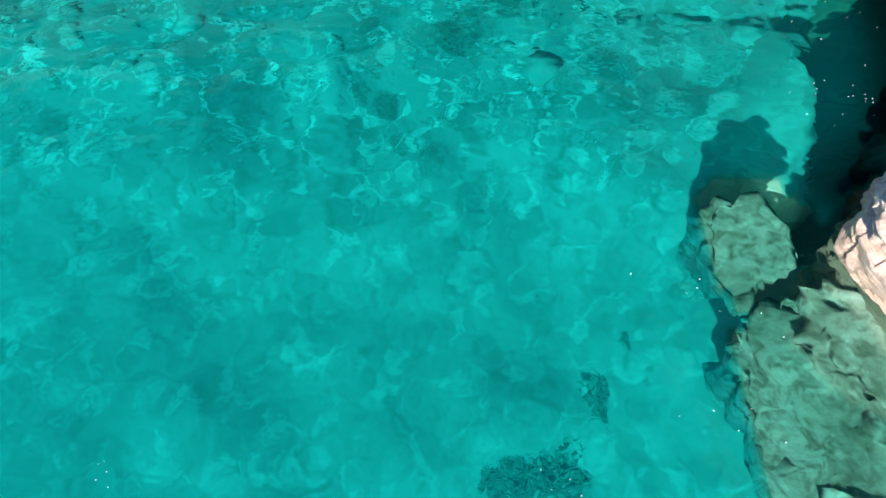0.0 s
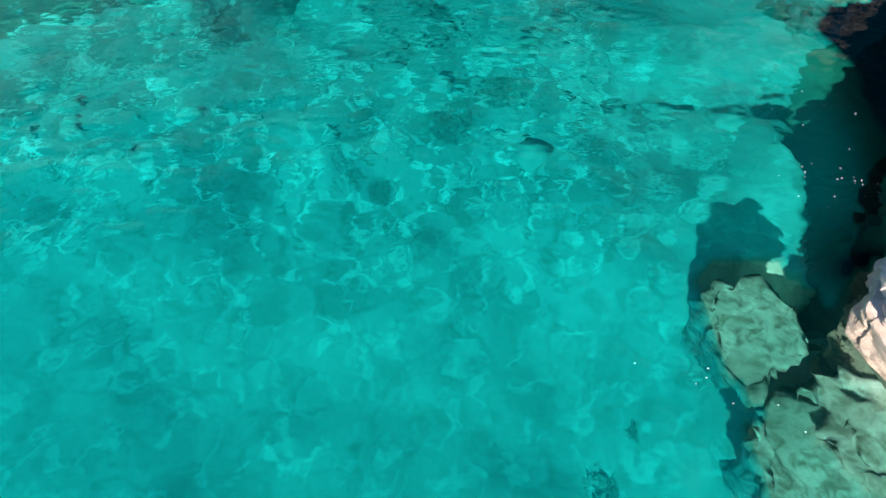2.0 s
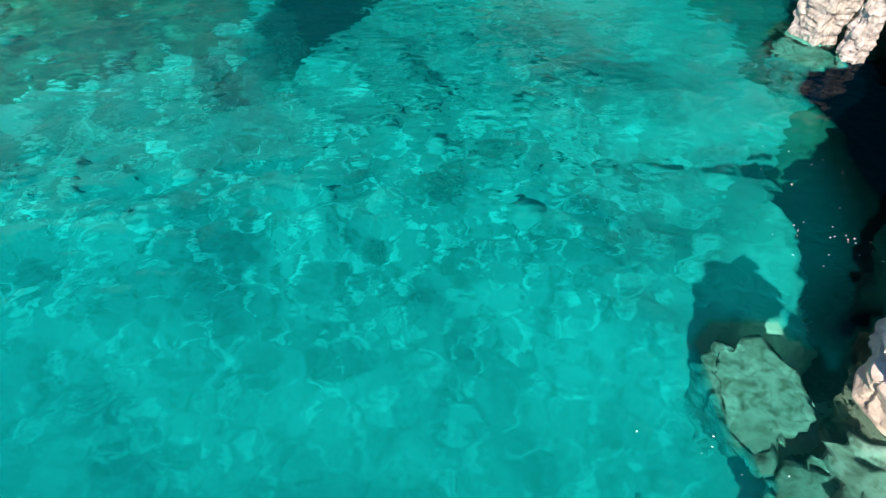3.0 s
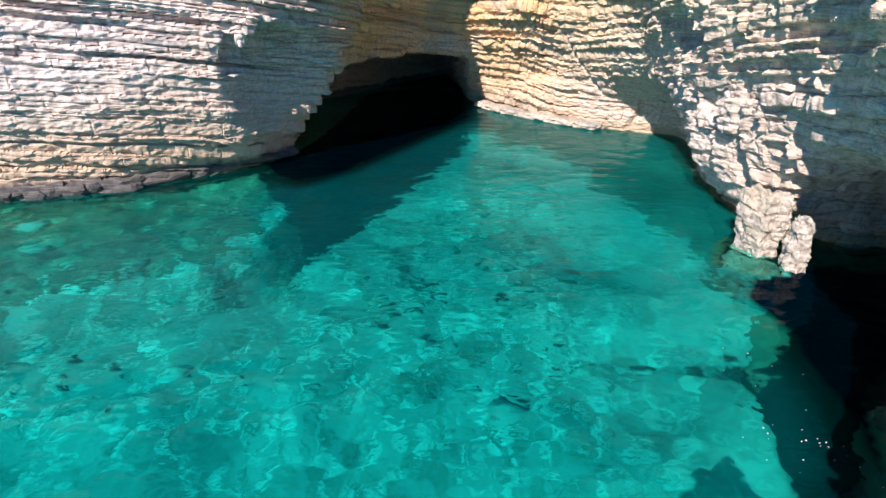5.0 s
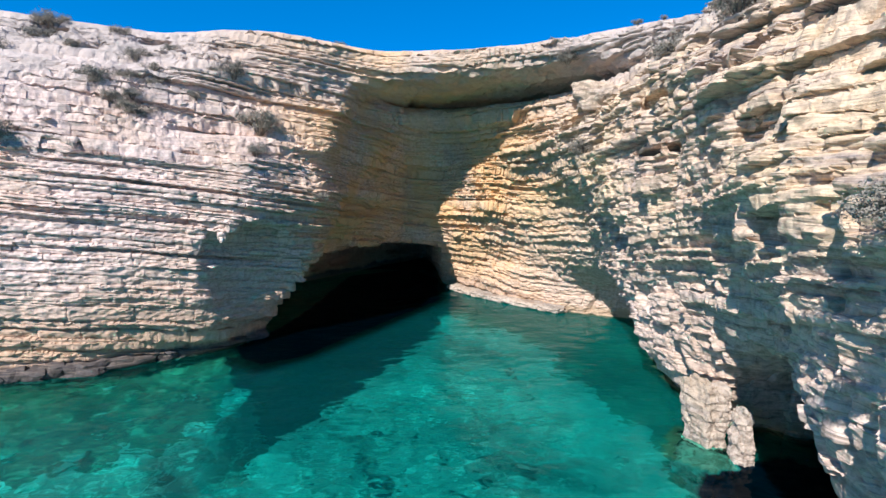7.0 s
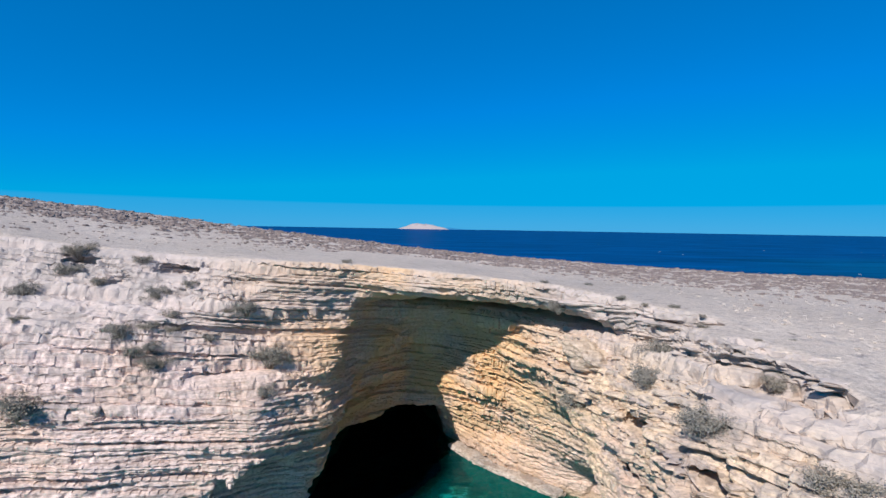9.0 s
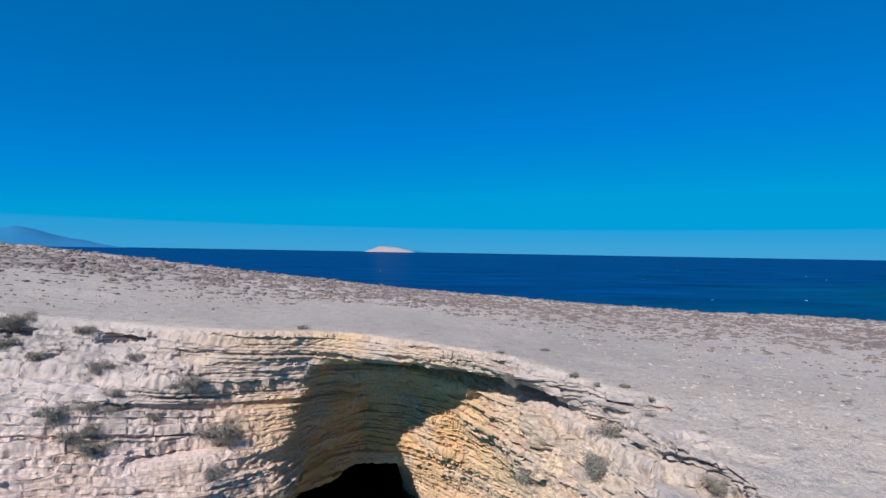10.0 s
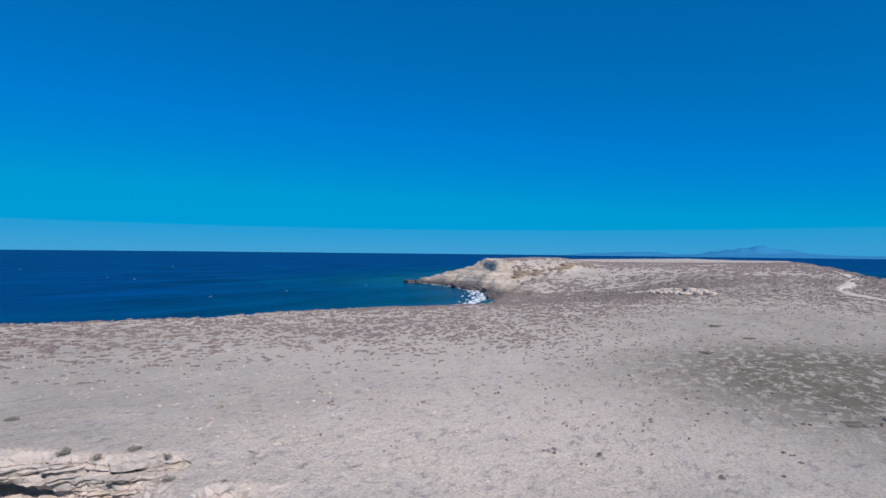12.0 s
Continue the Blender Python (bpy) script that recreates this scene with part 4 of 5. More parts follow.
def water_sheet():
    step = 0.1
    xs, ys = graded(-4600, 4600, -14, 12, step, 1.10), graded(-4600, 4600, -4, 27, step, 1.10)
    xx, yy = np.meshgrid(xs, ys, indexing="ij")
    me = mesh_of("water", np.stack([xx, yy, 0 * xx], 2).reshape(-1, 3), grid_faces(len(xs), len(ys)).tolist(), True)
    floor_z = bed_height(xx, yy)
    in_hole = np.minimum(outline_distance(xx, yy, np.array(SHADE_PIT_RIGHT, float)), outline_distance(xx, yy, np.array(SHADE_PIT_CAVE, float)))
    # the rocks that rise under the water make it shallow
    i0, j0 = int(np.argmin(np.abs(xs + 14))), int(np.argmin(np.abs(ys + 4)))
    ni, nj = int(26 / step), int(31 / step)
    raised = np.full((ni, nj), -50.0)
    for ob in [cliff] + DROWNED:
        p = np.empty(len(ob.data.vertices) * 3)
        ob.data.vertices.foreach_get("co", p)
        m = np.array(ob.matrix_world)
        p = p.reshape(-1, 3) @ m[:3, :3].T + m[:3, 3]
        p = p[(p[:, 2] < 0.08) & (p[:, 2] > (-50.0 if ob is cliff else -0.75))]
        a, b = np.round((p[:, 0] + 14) / step).astype(int), np.round((p[:, 1] + 4) / step).astype(int)
        ok = (a >= 0) & (a < ni) & (b >= 0) & (b < nj)
        np.maximum.at(raised, (a[ok], b[ok]), p[ok, 2])
    grown = raised.copy()
    grown[1:], grown[:-1] = np.maximum(grown[1:], raised[:-1]), np.maximum(grown[:-1], raised[1:])
    again = grown.copy()
    again[:, 1:], again[:, :-1] = np.maximum(again[:, 1:], grown[:, :-1]), np.maximum(again[:, :-1], grown[:, 1:])
    floor_z[i0:i0 + ni, j0:j0 + nj] = np.maximum(floor_z[i0:i0 + ni, j0:j0 + nj], np.minimum(again, 0.0))
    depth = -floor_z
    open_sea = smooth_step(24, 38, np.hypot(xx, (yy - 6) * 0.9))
    # less scatter over the shade pits, which keeps them dark
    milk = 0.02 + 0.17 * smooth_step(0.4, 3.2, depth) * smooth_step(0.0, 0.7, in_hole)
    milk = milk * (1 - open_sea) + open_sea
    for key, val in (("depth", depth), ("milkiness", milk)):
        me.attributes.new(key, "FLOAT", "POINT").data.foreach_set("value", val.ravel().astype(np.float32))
    me.materials.append(M_WATER)
    ob = tagged(new("water", me), "clear turquoise cove water turning deep blue in the open sea", "sea", kind="structure")
    ob.visible_shadow = False
    return ob


water = water_sheet()


# ---- far islands ----
def island(name, x, y, length, high, seed, mat, label, turn=0.0):
    n = 48
    u, v = np.meshgrid(np.linspace(-1, 1, n), np.linspace(-1, 1, 12), indexing="ij")
    prof = np.clip(1 - np.abs(u) ** 1.8, 0, 1) * (0.75 + 0.25 * vnoise(u * 3, v, 0.1, seed) + 0.12 * vnoise(u * 9, v * 2, 0.1, seed + 1))
    z = high * prof * np.clip(1 - v ** 2, 0, 1) ** 0.6 - 1.0
    me = mesh_of(name, np.stack([u * length / 2, v * length / 5, z], 2).reshape(-1, 3), grid_faces(n, 12).tolist(), True)
    me.materials.append(mat)
    ob = tagged(new(name, me), label, "island", kind="structure")
    ob.matrix_world = pose(x, y, 0, 0, 0, turn)
    return ob


M_FAR = foliage_material("sunlit_far_rock", (0.38, 0.33, 0.32), (0.33, 0.29, 0.29))
# the haze of distance is put into these hills' base colour
M_HAZE_TINT = foliage_material("haze_tinted_hills", (0.02, 0.185, 0.37), (0.025, 0.20, 0.39))
island("backdrop_islet", -115, 3900, 400, 58, 61, M_FAR, "low pale rocky islet far out at sea")


# ---- vegetation ----
def part(name, me, material, parent, label=""):
    ob = new(name, me)
    if material and not me.materials:
        me.materials.append(material)
    ob.parent = parent
    return tagged(ob, label) if label else ob


def shrub_meshes(seed, leaves):
    """A low domed shrub about one metre wide: woody branches and a crown of small leaves in clumps."""
    r = random.Random(seed)
    bm = bmesh.new()
    tips = []
    for _ in range(16):
        a, out, up = r.uniform(0, 6.283), r.uniform(0.15, 0.46), r.uniform(0.18, 0.55)
        p0, p1 = Vector((0.05 * math.cos(a), 0.05 * math.sin(a), -0.15)), Vector((out * math.cos(a), out * math.sin(a), up))
        mid = (p0 + p1) / 2 + Vector((0, 0, 0.10))
        tips.append(p1)
        ring_old = None
        for q, w in ((p0, 0.018), (mid, 0.012), (p1, 0.004)):
            ring = [bm.verts.new(q + Vector((w * math.cos(k * 2.094), w * math.sin(k * 2.094), 0))) for k in range(3)]
            if ring_old:
                for k in range(3):
                    bm.faces.new((ring_old[k], ring_old[(k + 1) % 3], ring[(k + 1) % 3], ring[k]))
            ring_old = ring
    twigs = bpy.data.meshes.new("stem")
    bm.to_mesh(twigs)
    bm.free()
    verts, faces = [], []
    clumps = tips + [Vector((r.gauss(0, 0.2), r.gauss(0, 0.2), r.uniform(0.1, 0.42))) for _ in range(24)]
    for _ in range(leaves):
        c = r.choice(clumps)
        p = c + Vector((r.gauss(0, 0.075), r.gauss(0, 0.075), r.gauss(0, 0.06)))
        d = Vector((r.gauss(0, 1), r.gauss(0, 1), r.gauss(0.5, 0.8))).normalized()
        s = d.cross(Vector((r.gauss(0, 1), r.gauss(0, 1), r.gauss(0, 1)))).normalized()
        n, w = r.uniform(0.025, 0.055), r.uniform(0.009, 0.017)
        i = len(verts)
        verts += [p - s * w * 0.4, p + d * n * 0.5 - s * w, p + d * n, p + d * n * 0.5 + s * w]
        faces.append((i, i + 1, i + 2, i + 3))
    return twigs, mesh_of("foliage", verts, faces)


SHRUB_KINDS = [shrub_meshes(s, n) for s, n in ((1, 4600), (2, 4200), (3, 5000), (4, 4000))]
SHRUBS = []


def shrub(x, y, z, size, kind, flat=1.0, turn=0.0, grey=False):
    body = new("shrub")
    tagged(body, "grey-green dry shrub rooted on a rock ledge" if grey else "dusty green shrub growing out of the cliff", "shrub", "cliff shrubs")
    twigs, leaf = SHRUB_KINDS[kind % 4]
    if grey:
        leaf = SHRUB_KINDS[kind % 4][1].copy()
        leaf.materials.clear()
    part("stem", twigs, M_TWIG, body)
    part("foliage", leaf, M_GREYLEAF if grey else M_LEAF, body)
    body.matrix_world = pose(x, y, z, 0, 0, turn) @ Matrix.Diagonal((size, size, size * flat, 1))
    SHRUBS.append(body)
    return body


for i, (x, y, z, size, grey) in enumerate([
        (-9.83, 15.04, 8.95, 0.9, 0), (-9.67, 14.31, 8.4, 0.75, 1), (-8.65, 14.1, 8.15, 0.5, 0), (-10.45, 13.58, 7.9, 0.8, 1), (-9.77, 12.57, 7.3, 0.45, 0),
        (-7.88, 15.02, 8.75, 0.55, 0), (-6.86, 14.03, 7.8, 0.75, 1), (-6.05, 13.31, 7.3, 0.65, 0), (-6.43, 12.87, 7.1, 0.55, 0), (-5.9, 13.03, 7.0, 0.42, 0),
        (-7.14, 12.56, 6.95, 0.8, 1), (-6.23, 12.55, 6.65, 0.5, 1), (-6.16, 12.45, 6.15, 0.8, 0), (-6.6, 12.45, 6.5, 0.6, 1), (-6.03, 14.24, 8.1, 0.5, 1),
        (-4.15, 13.77, 7.45, 0.75, 1), (-4.5, 13.75, 7.42, 0.55, 0), (-4.98, 13.29, 6.75, 0.42, 1), (-3.47, 13.72, 6.0, 1.05, 0), (-3.36, 13.0, 5.3, 0.65, 1),
        (-8.42, 10.95, 5.4, 1.2, 0), (-1.97, 14.05, 4.1, 0.5, 0), (4.72, 12.85, 7.8, 0.6, 1), (6.31, 9.98, 7.25, 0.85, 1), (5.63, 9.03, 6.95, 0.75, 1),
        (5.08, 12.1, 5.4, 0.85, 1), (5.47, 6.58, 6.95, 0.8, 1), (6.91, 7.09, 7.5, 0.5, 0), (6.1, 4.75, 6.95, 0.75, 0), (4.45, 2.75, 4.3, 0.75, 1), (4.3, 2.3, 4.05, 0.5, 1)]):
    shrub(x, y, z, size, i, 0.85, i * 47.0, bool(grey))


def on_land(x, y):
    return float(land_height(np.array([x]), np.array([y]))[0])


for i, (x, y, size) in enumerate([(5.95, 11.5, 0.26), (6.3, 10.9, 0.18), (6.92, 10.77, 0.28), (6.69, 9.08, 0.22), (8.25, 8.73, 0.18), (7.37, 8.39, 0.16), (4.47, 13.56, 0.27),
                                  (7.22, 10.07, 0.18), (8.65, 9.26, 0.16), (-1.66, 15.83, 0.4), (6.16, 14.94, 0.3), (41.3, 2.6, 0.9), (30, 2.1, 0.8), (19.4, -2.4, 0.7), (36.5, 0.4, 0.7)]):
    b = shrub(x, y, on_land(x, y) - 0.05, size, i, 0.7 if size < 0.6 else 0.28, i * 71.0, i % 2 == 0)
    tagged(b, "small dark dry bush on the stony plateau", "shrub", "plateau bushes")


def tufts():
    """Low dry tufts over the plateau, thicker towards its far rim."""
    n = 90000
    x, y = rng.uniform(-55, 135, n), rng.uniform(-26, 62, n)
    inside = -outline_distance(x, y, np.array(COAST, float))
    reach = np.hypot(x, y)
    thick = 0.035 + 0.165 * smooth_step(12, 30, reach) + 0.55 * smooth_step(18, 36, reach) * smooth_step(2, 14, y) * (0.7 + 0.4 * vnoise(x / 7, y / 7, 0.1, 71)) - 0.18 * smooth_step(60, 100, reach)
    thick = thick + 0.25 * smooth_step(17, 6, np.hypot(x - 27, (y - 0.5) * 1.1)) * (0.6 + 0.5 * vnoise(x / 3, y / 3, 0.1, 72))
    thick = thick + 0.40 * smooth_step(45, 75, x) * smooth_step(22, 4, y) * (0.6 + 0.6 * vnoise(x / 9, y / 4, 0.1, 74))
    ok = (inside > 3.0) & (rng.uniform(0, 1, n) < thick) & ~((y < 16.5) & (x < 7.2) & (x > -22))
    x, y = x[ok], y[ok]
    z = land_height(x, y)
    verts, faces = [], []
    for px, py, pz in zip(x, y, z):
        s = rng.uniform(0.03, 0.085) * (1.0 + 2.8 * float(smooth_step(18, 36, np.hypot(px, py)) * smooth_step(3, 16, py)) + 3.0 * float(smooth_step(45, 75, px)))
        for _ in range(int(rng.integers(1, 4))):
            cx, cy, a = px + rng.normal(0, 1.2) * s, py + rng.normal(0, 0.8) * s, rng.uniform(0, 6.283)
            w, h = s * rng.uniform(0.5, 1.1), 0.015 + 0.12 * s * rng.uniform(0.4, 1.0)
            i = len(verts)
            step = 6.283 / 5
            for k in range(5):
                q = w * rng.uniform(0.45, 1.2)
                verts.append((cx + 1.25 * q * math.cos(a + k * step), cy + q * math.sin(a + k * step), pz - 0.04))
            for k in range(5):
                q = w * rng.uniform(0.35, 0.8)
                verts.append((cx + 1.25 * q * math.cos(a + k * step), cy + q * math.sin(a + k * step), pz + 0.02 + h * rng.uniform(0.4, 1.0)))
            verts.append((cx, cy, pz + 0.02 + h))
            faces += [(i + k, i + (k + 1) % 5, i + 5 + (k + 1) % 5, i + 5 + k) for k in range(5)] + [(i + 5 + k, i + 5 + (k + 1) % 5, i + 10) for k in range(5)]
    me = mesh_of("dry_tufts", verts, faces)
    me.materials.append(M_DRY)
    return tagged(new("dry_tufts", me), "low brown dry tufts scattered over the plateau", "dry scrub", kind="stuff")


tufts()


def headland_scrub():
    n = 24000
    x, y = rng.uniform(95, 330, n), rng.uniform(-20, 165, n)
    inside = -outline_distance(x, y, np.array(COAST, float))
    ok = (inside > 4.0) & (rng.uniform(0, 1, n) < 0.40 + 0.42 * vnoise(x / 14, y / 14, 0.2, 73)) & ~(((x - 1.5) * 0.537 - (y + 0.3) * 0.844 < 25) & (x > 130) & (y > 40))
    x, y = x[ok], y[ok]
    verts, faces = [], []
    for px, py, pz in zip(x, y, land_height(x, y)):
        s, a = rng.uniform(0.5, 1.6), rng.uniform(0, 6.283)
        h = rng.uniform(0.12, 0.4)
        i = len(verts)
        ring = [(px + s * rng.uniform(0.6, 1.2) * math.cos(a + k * 1.2566), py + s * rng.uniform(0.6, 1.2) * math.sin(a + k * 1.2566), pz - 0.1) for k in range(5)]
        verts += ring + [(px, py, pz + h)]
        faces += [(i + k, i + (k + 1) % 5, i + 5) for k in range(5)]
    me = mesh_of("headland_scrub", verts, faces)
    me.materials.append(M_DRY)
    return tagged(new("headland_scrub", me), "low brown scrub dotting the far headland", "dry scrub", kind="stuff")


headland_scrub()


def pebbles():
    n = 6000
    x, y = rng.uniform(-16, 34, n), rng.uniform(2, 36, n)
    inside = -outline_distance(x, y, np.array(COAST, float))
    near = np.exp(-np.hypot(x - 6, y - 10) / 16)
    ok = (inside > 1.5) & (rng.uniform(0, 1, n) < near) & ~((y < 15.5) & (x < 6.6))
    x, y = x[ok], y[ok]
    z = land_height(x, y)
    cube = [(-1, -1, -0.6), (1, -1, -0.6), (1, 1, -0.6), (-1, 1, -0.6), (-0.7, -0.6, 0.5), (0.6, -0.7, 0.6), (0.7, 0.6, 0.5), (-0.6, 0.7, 0.6)]
    sides = [(0, 1, 5, 4), (1, 2, 6, 5), (2, 3, 7, 6), (3, 0, 4, 7), (4, 5, 6, 7)]
    verts, faces = [], []
    for px, py, pz in zip(x, y, z):
        s, a = rng.uniform(0.012, 0.05), rng.uniform(0, 6.283)
        c, t = math.cos(a) * s, math.sin(a) * s
        j = rng.uniform(0.7, 1.3, 8)
        i = len(verts)
        verts += [(px + (u * c - v * t) * q, py + (u * t + v * c) * q, pz + w * s * q) for (u, v, w), q in zip(cube, j)]
        faces += [tuple(i + k for k in f) for f in sides]
    me = mesh_of("loose_stones", verts, faces)
    me.materials.append(M_LOOSE)
    return tagged(new("loose_stones", me), "small pale loose stones lying on the plateau", "stones", kind="stuff")


pebbles()


# ---- rocks along the foot of the cliff ----
def along(points, count):
    pts = [Vector(p) for p in points]
    total = sum((b - a).length for a, b in zip(pts, pts[1:]))
    for i in range(count):
        want = total * (i + 0.5) / count
        for a, b in zip(pts, pts[1:]):
            if want <= (b - a).length:
                yield a + (b - a).normalized() * want, math.degrees(math.atan2(b.y - a.y, b.x - a.x))
                break
            want -= (b - a).length


TIDAL = [boulder_mesh("tidal_rock", (0.46, 0.32, 0.27), 20 + i, 0.9, 3) for i in range(5)]
for me in TIDAL:
    me.materials.append(M_BASAL)
for i, (p, turn) in enumerate(along([(-11.5, 10.2), (-9, 10.45), (-7, 11.15), (-5.2, 12.8), (-3.9, 14.1)], 26)):
    rock = tagged(new("tidal_rock", TIDAL[i % 5]), "dark grey sea-worn rock at the waterline under the cliff", "rock", "waterline rocks")
    rock.matrix_world = pose(p.x + rng.uniform(-0.1, 0.1), p.y + rng.uniform(-0.05, 0.2), 0.02, rng.uniform(-6, 6), rng.uniform(-6, 6), turn + rng.uniform(-14, 14)) @ Matrix.Diagonal((rng.uniform(0.7, 1.5), rng.uniform(0.8, 1.3), rng.uniform(0.7, 1.35), 1))

SLABS = [boulder_mesh("rock_slab", (0.62, 0.40, 0.16), 40 + i, 0.75, 3) for i in range(4)]
for me in SLABS:
    me.materials.append(M_SLAB)
for i, (p, turn) in enumerate(along([(2.3, 21.9), (3.3, 20.4), (4.5, 19.2), (6.1, 17.7)], 7)):
    rock = tagged(new("rock_slab", SLABS[i % 4]), "pale worn slab at the waterline of the alcove", "rock", "waterline slabs")
    rock.matrix_world = pose(p.x, p.y, 0.10, 0, 0, turn)

for (x, y, z, hx, hy, hz, turn, seed) in ((6.38, 8.2, 0.42, 0.33, 0.40, 0.78, 20, 60), (6.62, 7.5, 0.30, 0.20, 0.24, 0.70, -10, 61)):
    me = boulder_mesh("rock_pillar", (hx, hy, hz), seed, 0.45, 5)
    for v in me.vertices:
        q = v.co * 6.0
        v.co += v.normal * (0.05 * noise.noise(q) + 0.03 * noise.noise(q * 2.3) - 0.03 * (math.sin(v.co.z * 38 + 2 * noise.noise(q * 0.4)) > 0.8))
    me.materials.append(M_SLAB)
    rock = tagged(new("rock_pillar", me), "pale rock pillar with a yellow foot standing in the water", "rock", "rock pillars")
    rock.matrix_world = pose(x, y, z, 0, 0, turn)

# a rounded ochre block hangs at the end of the roof
M_OCHRE = rock_material("ochre_rock", (0.60, 0.48, 0.38), (0.55, 0.42, 0.29), (0.46, 0.38, 0.31), wet=False)
me = boulder_mesh("roof_block", (0.80, 0.6, 0.40), 70, 0.7, 4)
me.materials.append(M_OCHRE)
block = tagged(new("roof_block", me), "rounded ochre rock block hanging under the overhang", "rock")
block.matrix_world = pose(5.45, 12.0, 6.75, 0, 8, -55)

# ---- rocks of the far headland ----
HEADROCKS = [boulder_mesh("headland_rock", (1.0, 0.7, 0.5), 150 + i, 0.8, 3) for i in range(6)]
for i, me in enumerate(HEADROCKS):
    me.materials.append(M_LEDGE if i % 2 else M_BASAL)


def headland_rocks(points, count, size, dark, low, label):
    for i, (p, turn) in enumerate(along(points, count)):
        k = rng.uniform(0.7, 1.5) * size
        rock = tagged(new("headland_rock", HEADROCKS[(2 * i + (0 if dark else 1)) % 6]), label, "rock", "headland rocks")
        x, y = p.x + rng.normal(0, 1.2), p.y + rng.normal(0, 1.2)
        z = low if low is not None else on_land(x, y)
        rock.matrix_world = pose(x, y, z, 0, 0, turn + rng.uniform(-25, 25)) @ Matrix.Diagonal((k * 1.5, k, k * rng.uniform(0.5, 1.0), 1))


headland_rocks([(172, 123), (168, 113), (166, 102), (158, 91), (151, 81)], 22, 2.2, True, 0.3, "dark sea-worn rock at the foot of the far headland")
headland_rocks([(151, 81), (144, 73), (136, 66), (124, 61)], 20, 1.9, True, 0.2, "dark rock shelf in the surf of the bay")
headland_rocks([(160, 72), (172, 66), (186, 62), (200, 60), (214, 59)], 22, 1.6, False, None, "weathered brown ledge rock on the headland slope")


STONE_FIELD = [boulder_mesh("field_stone", (0.8, 0.6, 0.45), 170 + i, 0.7, 2) for i in range(4)]
for me in STONE_FIELD:
    me.materials.append(M_LOOSE)
for i in range(70):
    x = float(rng.uniform(71, 97))
    y = float(rng.uniform(3, 9) + 0.45 * (x - 71))
    rock = tagged(new("field_stone", STONE_FIELD[i % 4]), "pale weathered boulder lying in a field of stones", "rock", "field stones")
    rock.matrix_world = pose(x, y, on_land(x, y) + 0.1, 0, 0, float(rng.uniform(0, 360))) @ Matrix.Diagonal((float(rng.uniform(0.6, 1.5)), float(rng.uniform(0.6, 1.2)), float(rng.uniform(0.5, 1.0)), 1))


def dirt_track():
    pts = list(along([(165, -14.5), (148, -15.2), (121, -14.5), (95, -10.5), (86, -8.6), (78, -9.2), (69, -10.8), (56, -14)], 90))
    verts, faces = [], []
    for i, (p, turn) in enumerate(pts):
        a = radians(turn) + 1.571
        w = 0.55 + 0.2 * math.sin(i * 0.37) + (0.5 if 40 < i < 62 else 0)
        for q in (-w, -0.4 * w, 0.4 * w, w):
            x, y = p.x + q * math.cos(a), p.y + q * math.sin(a)
            verts.append((x, y, on_land(x, y) + (0.10 if abs(q) < w else -0.02)))
        if i:
            k = (i - 1) * 4
            faces += [(k + j, k + j + 1, k + j + 5, k + j + 4) for j in range(3)]
    me = mesh_of("dirt_track", verts, faces, True)
    me.materials.append(M_TRACK)
    return tagged(new("dirt_track", me), "pale worn dirt track across the headland", "track", kind="structure")


dirt_track()

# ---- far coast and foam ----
island("backdrop_coast_left", -2700, 3260, 1700, 140, 63, M_HAZE_TINT, "hazy blue hills of a far coast", 39)
island("backdrop_islet_far", 90, 4300, 330, 16, 64, M_HAZE_TINT, "faint low islet on the horizon")
island("backdrop_mountains", 4300, 40, 900, 92, 65, M_HAZE_TINT, "hazy blue mountains of a far island", -90)
island("backdrop_mountains_low", 4250, 900, 1100, 42, 66, M_HAZE_TINT, "faint hazy hills on the horizon", -78)
island("backdrop_hills_long", 4380, -150, 2400, 40, 67, M_HAZE_TINT, "long low hazy hills of a far island", -90)



def foam():
    verts, faces = [], []
    shore = list(along([(88, 54.2), (107, 58.5), (123, 62.8), (136, 69.8), (149, 81), (163, 101.5), (169, 115), (173.5, 126.5)], 150))
    for p, turn in shore:
        busy = 0.9 if p.x < 128 else (1.0 if p.x < 150 else 0.35)
        for _ in range(3):
            if rng.uniform() > busy:
                continue
            off, s = abs(rng.normal(0, 2.2 if p.x < 145 else 1.0)), rng.uniform(0.35, 1.3)
            a = radians(turn) + 1.571
            c = (p.x + off * math.cos(a) + rng.normal(0, 1.0), p.y + off * math.sin(a) + rng.normal(0, 0.5))
            i, n = len(verts), 9
            for k in range(n):
                w = s * rng.uniform(0.4, 1.0)
                u, v = 1.7 * w * math.cos(k * 6.283 / n), 0.5 * w * math.sin(k * 6.283 / n)
                t = radians(turn)
                verts.append((c[0] + u * math.cos(t) - v * math.sin(t), c[1] + u * math.sin(t) + v * math.cos(t), 0.05 + 0.02 * rng.uniform()))
            faces.append(tuple(range(i, i + n)))
    for _ in range(16):                                   # lone whitecaps on the open sea
        cx, cy, s = rng.uniform(-60, 260), rng.uniform(95, 420), rng.uniform(0.12, 0.38)
        i = len(verts)
        verts += [(cx + 2.2 * s * math.cos(k * 0.785) * rng.uniform(0.6, 1.2), cy + 0.7 * s * math.sin(k * 0.785), 0.06 + 0.1 * s * (k in (1, 2, 3))) for k in range(8)]
        faces.append(tuple(range(i, i + 8)))
    me = mesh_of("sea_foam", verts, faces)
    me.materials.append(M_FOAM)
    return tagged(new("sea_foam", me), "white surf along the far bay shore and lone whitecaps", "foam", kind="stuff")


foam()

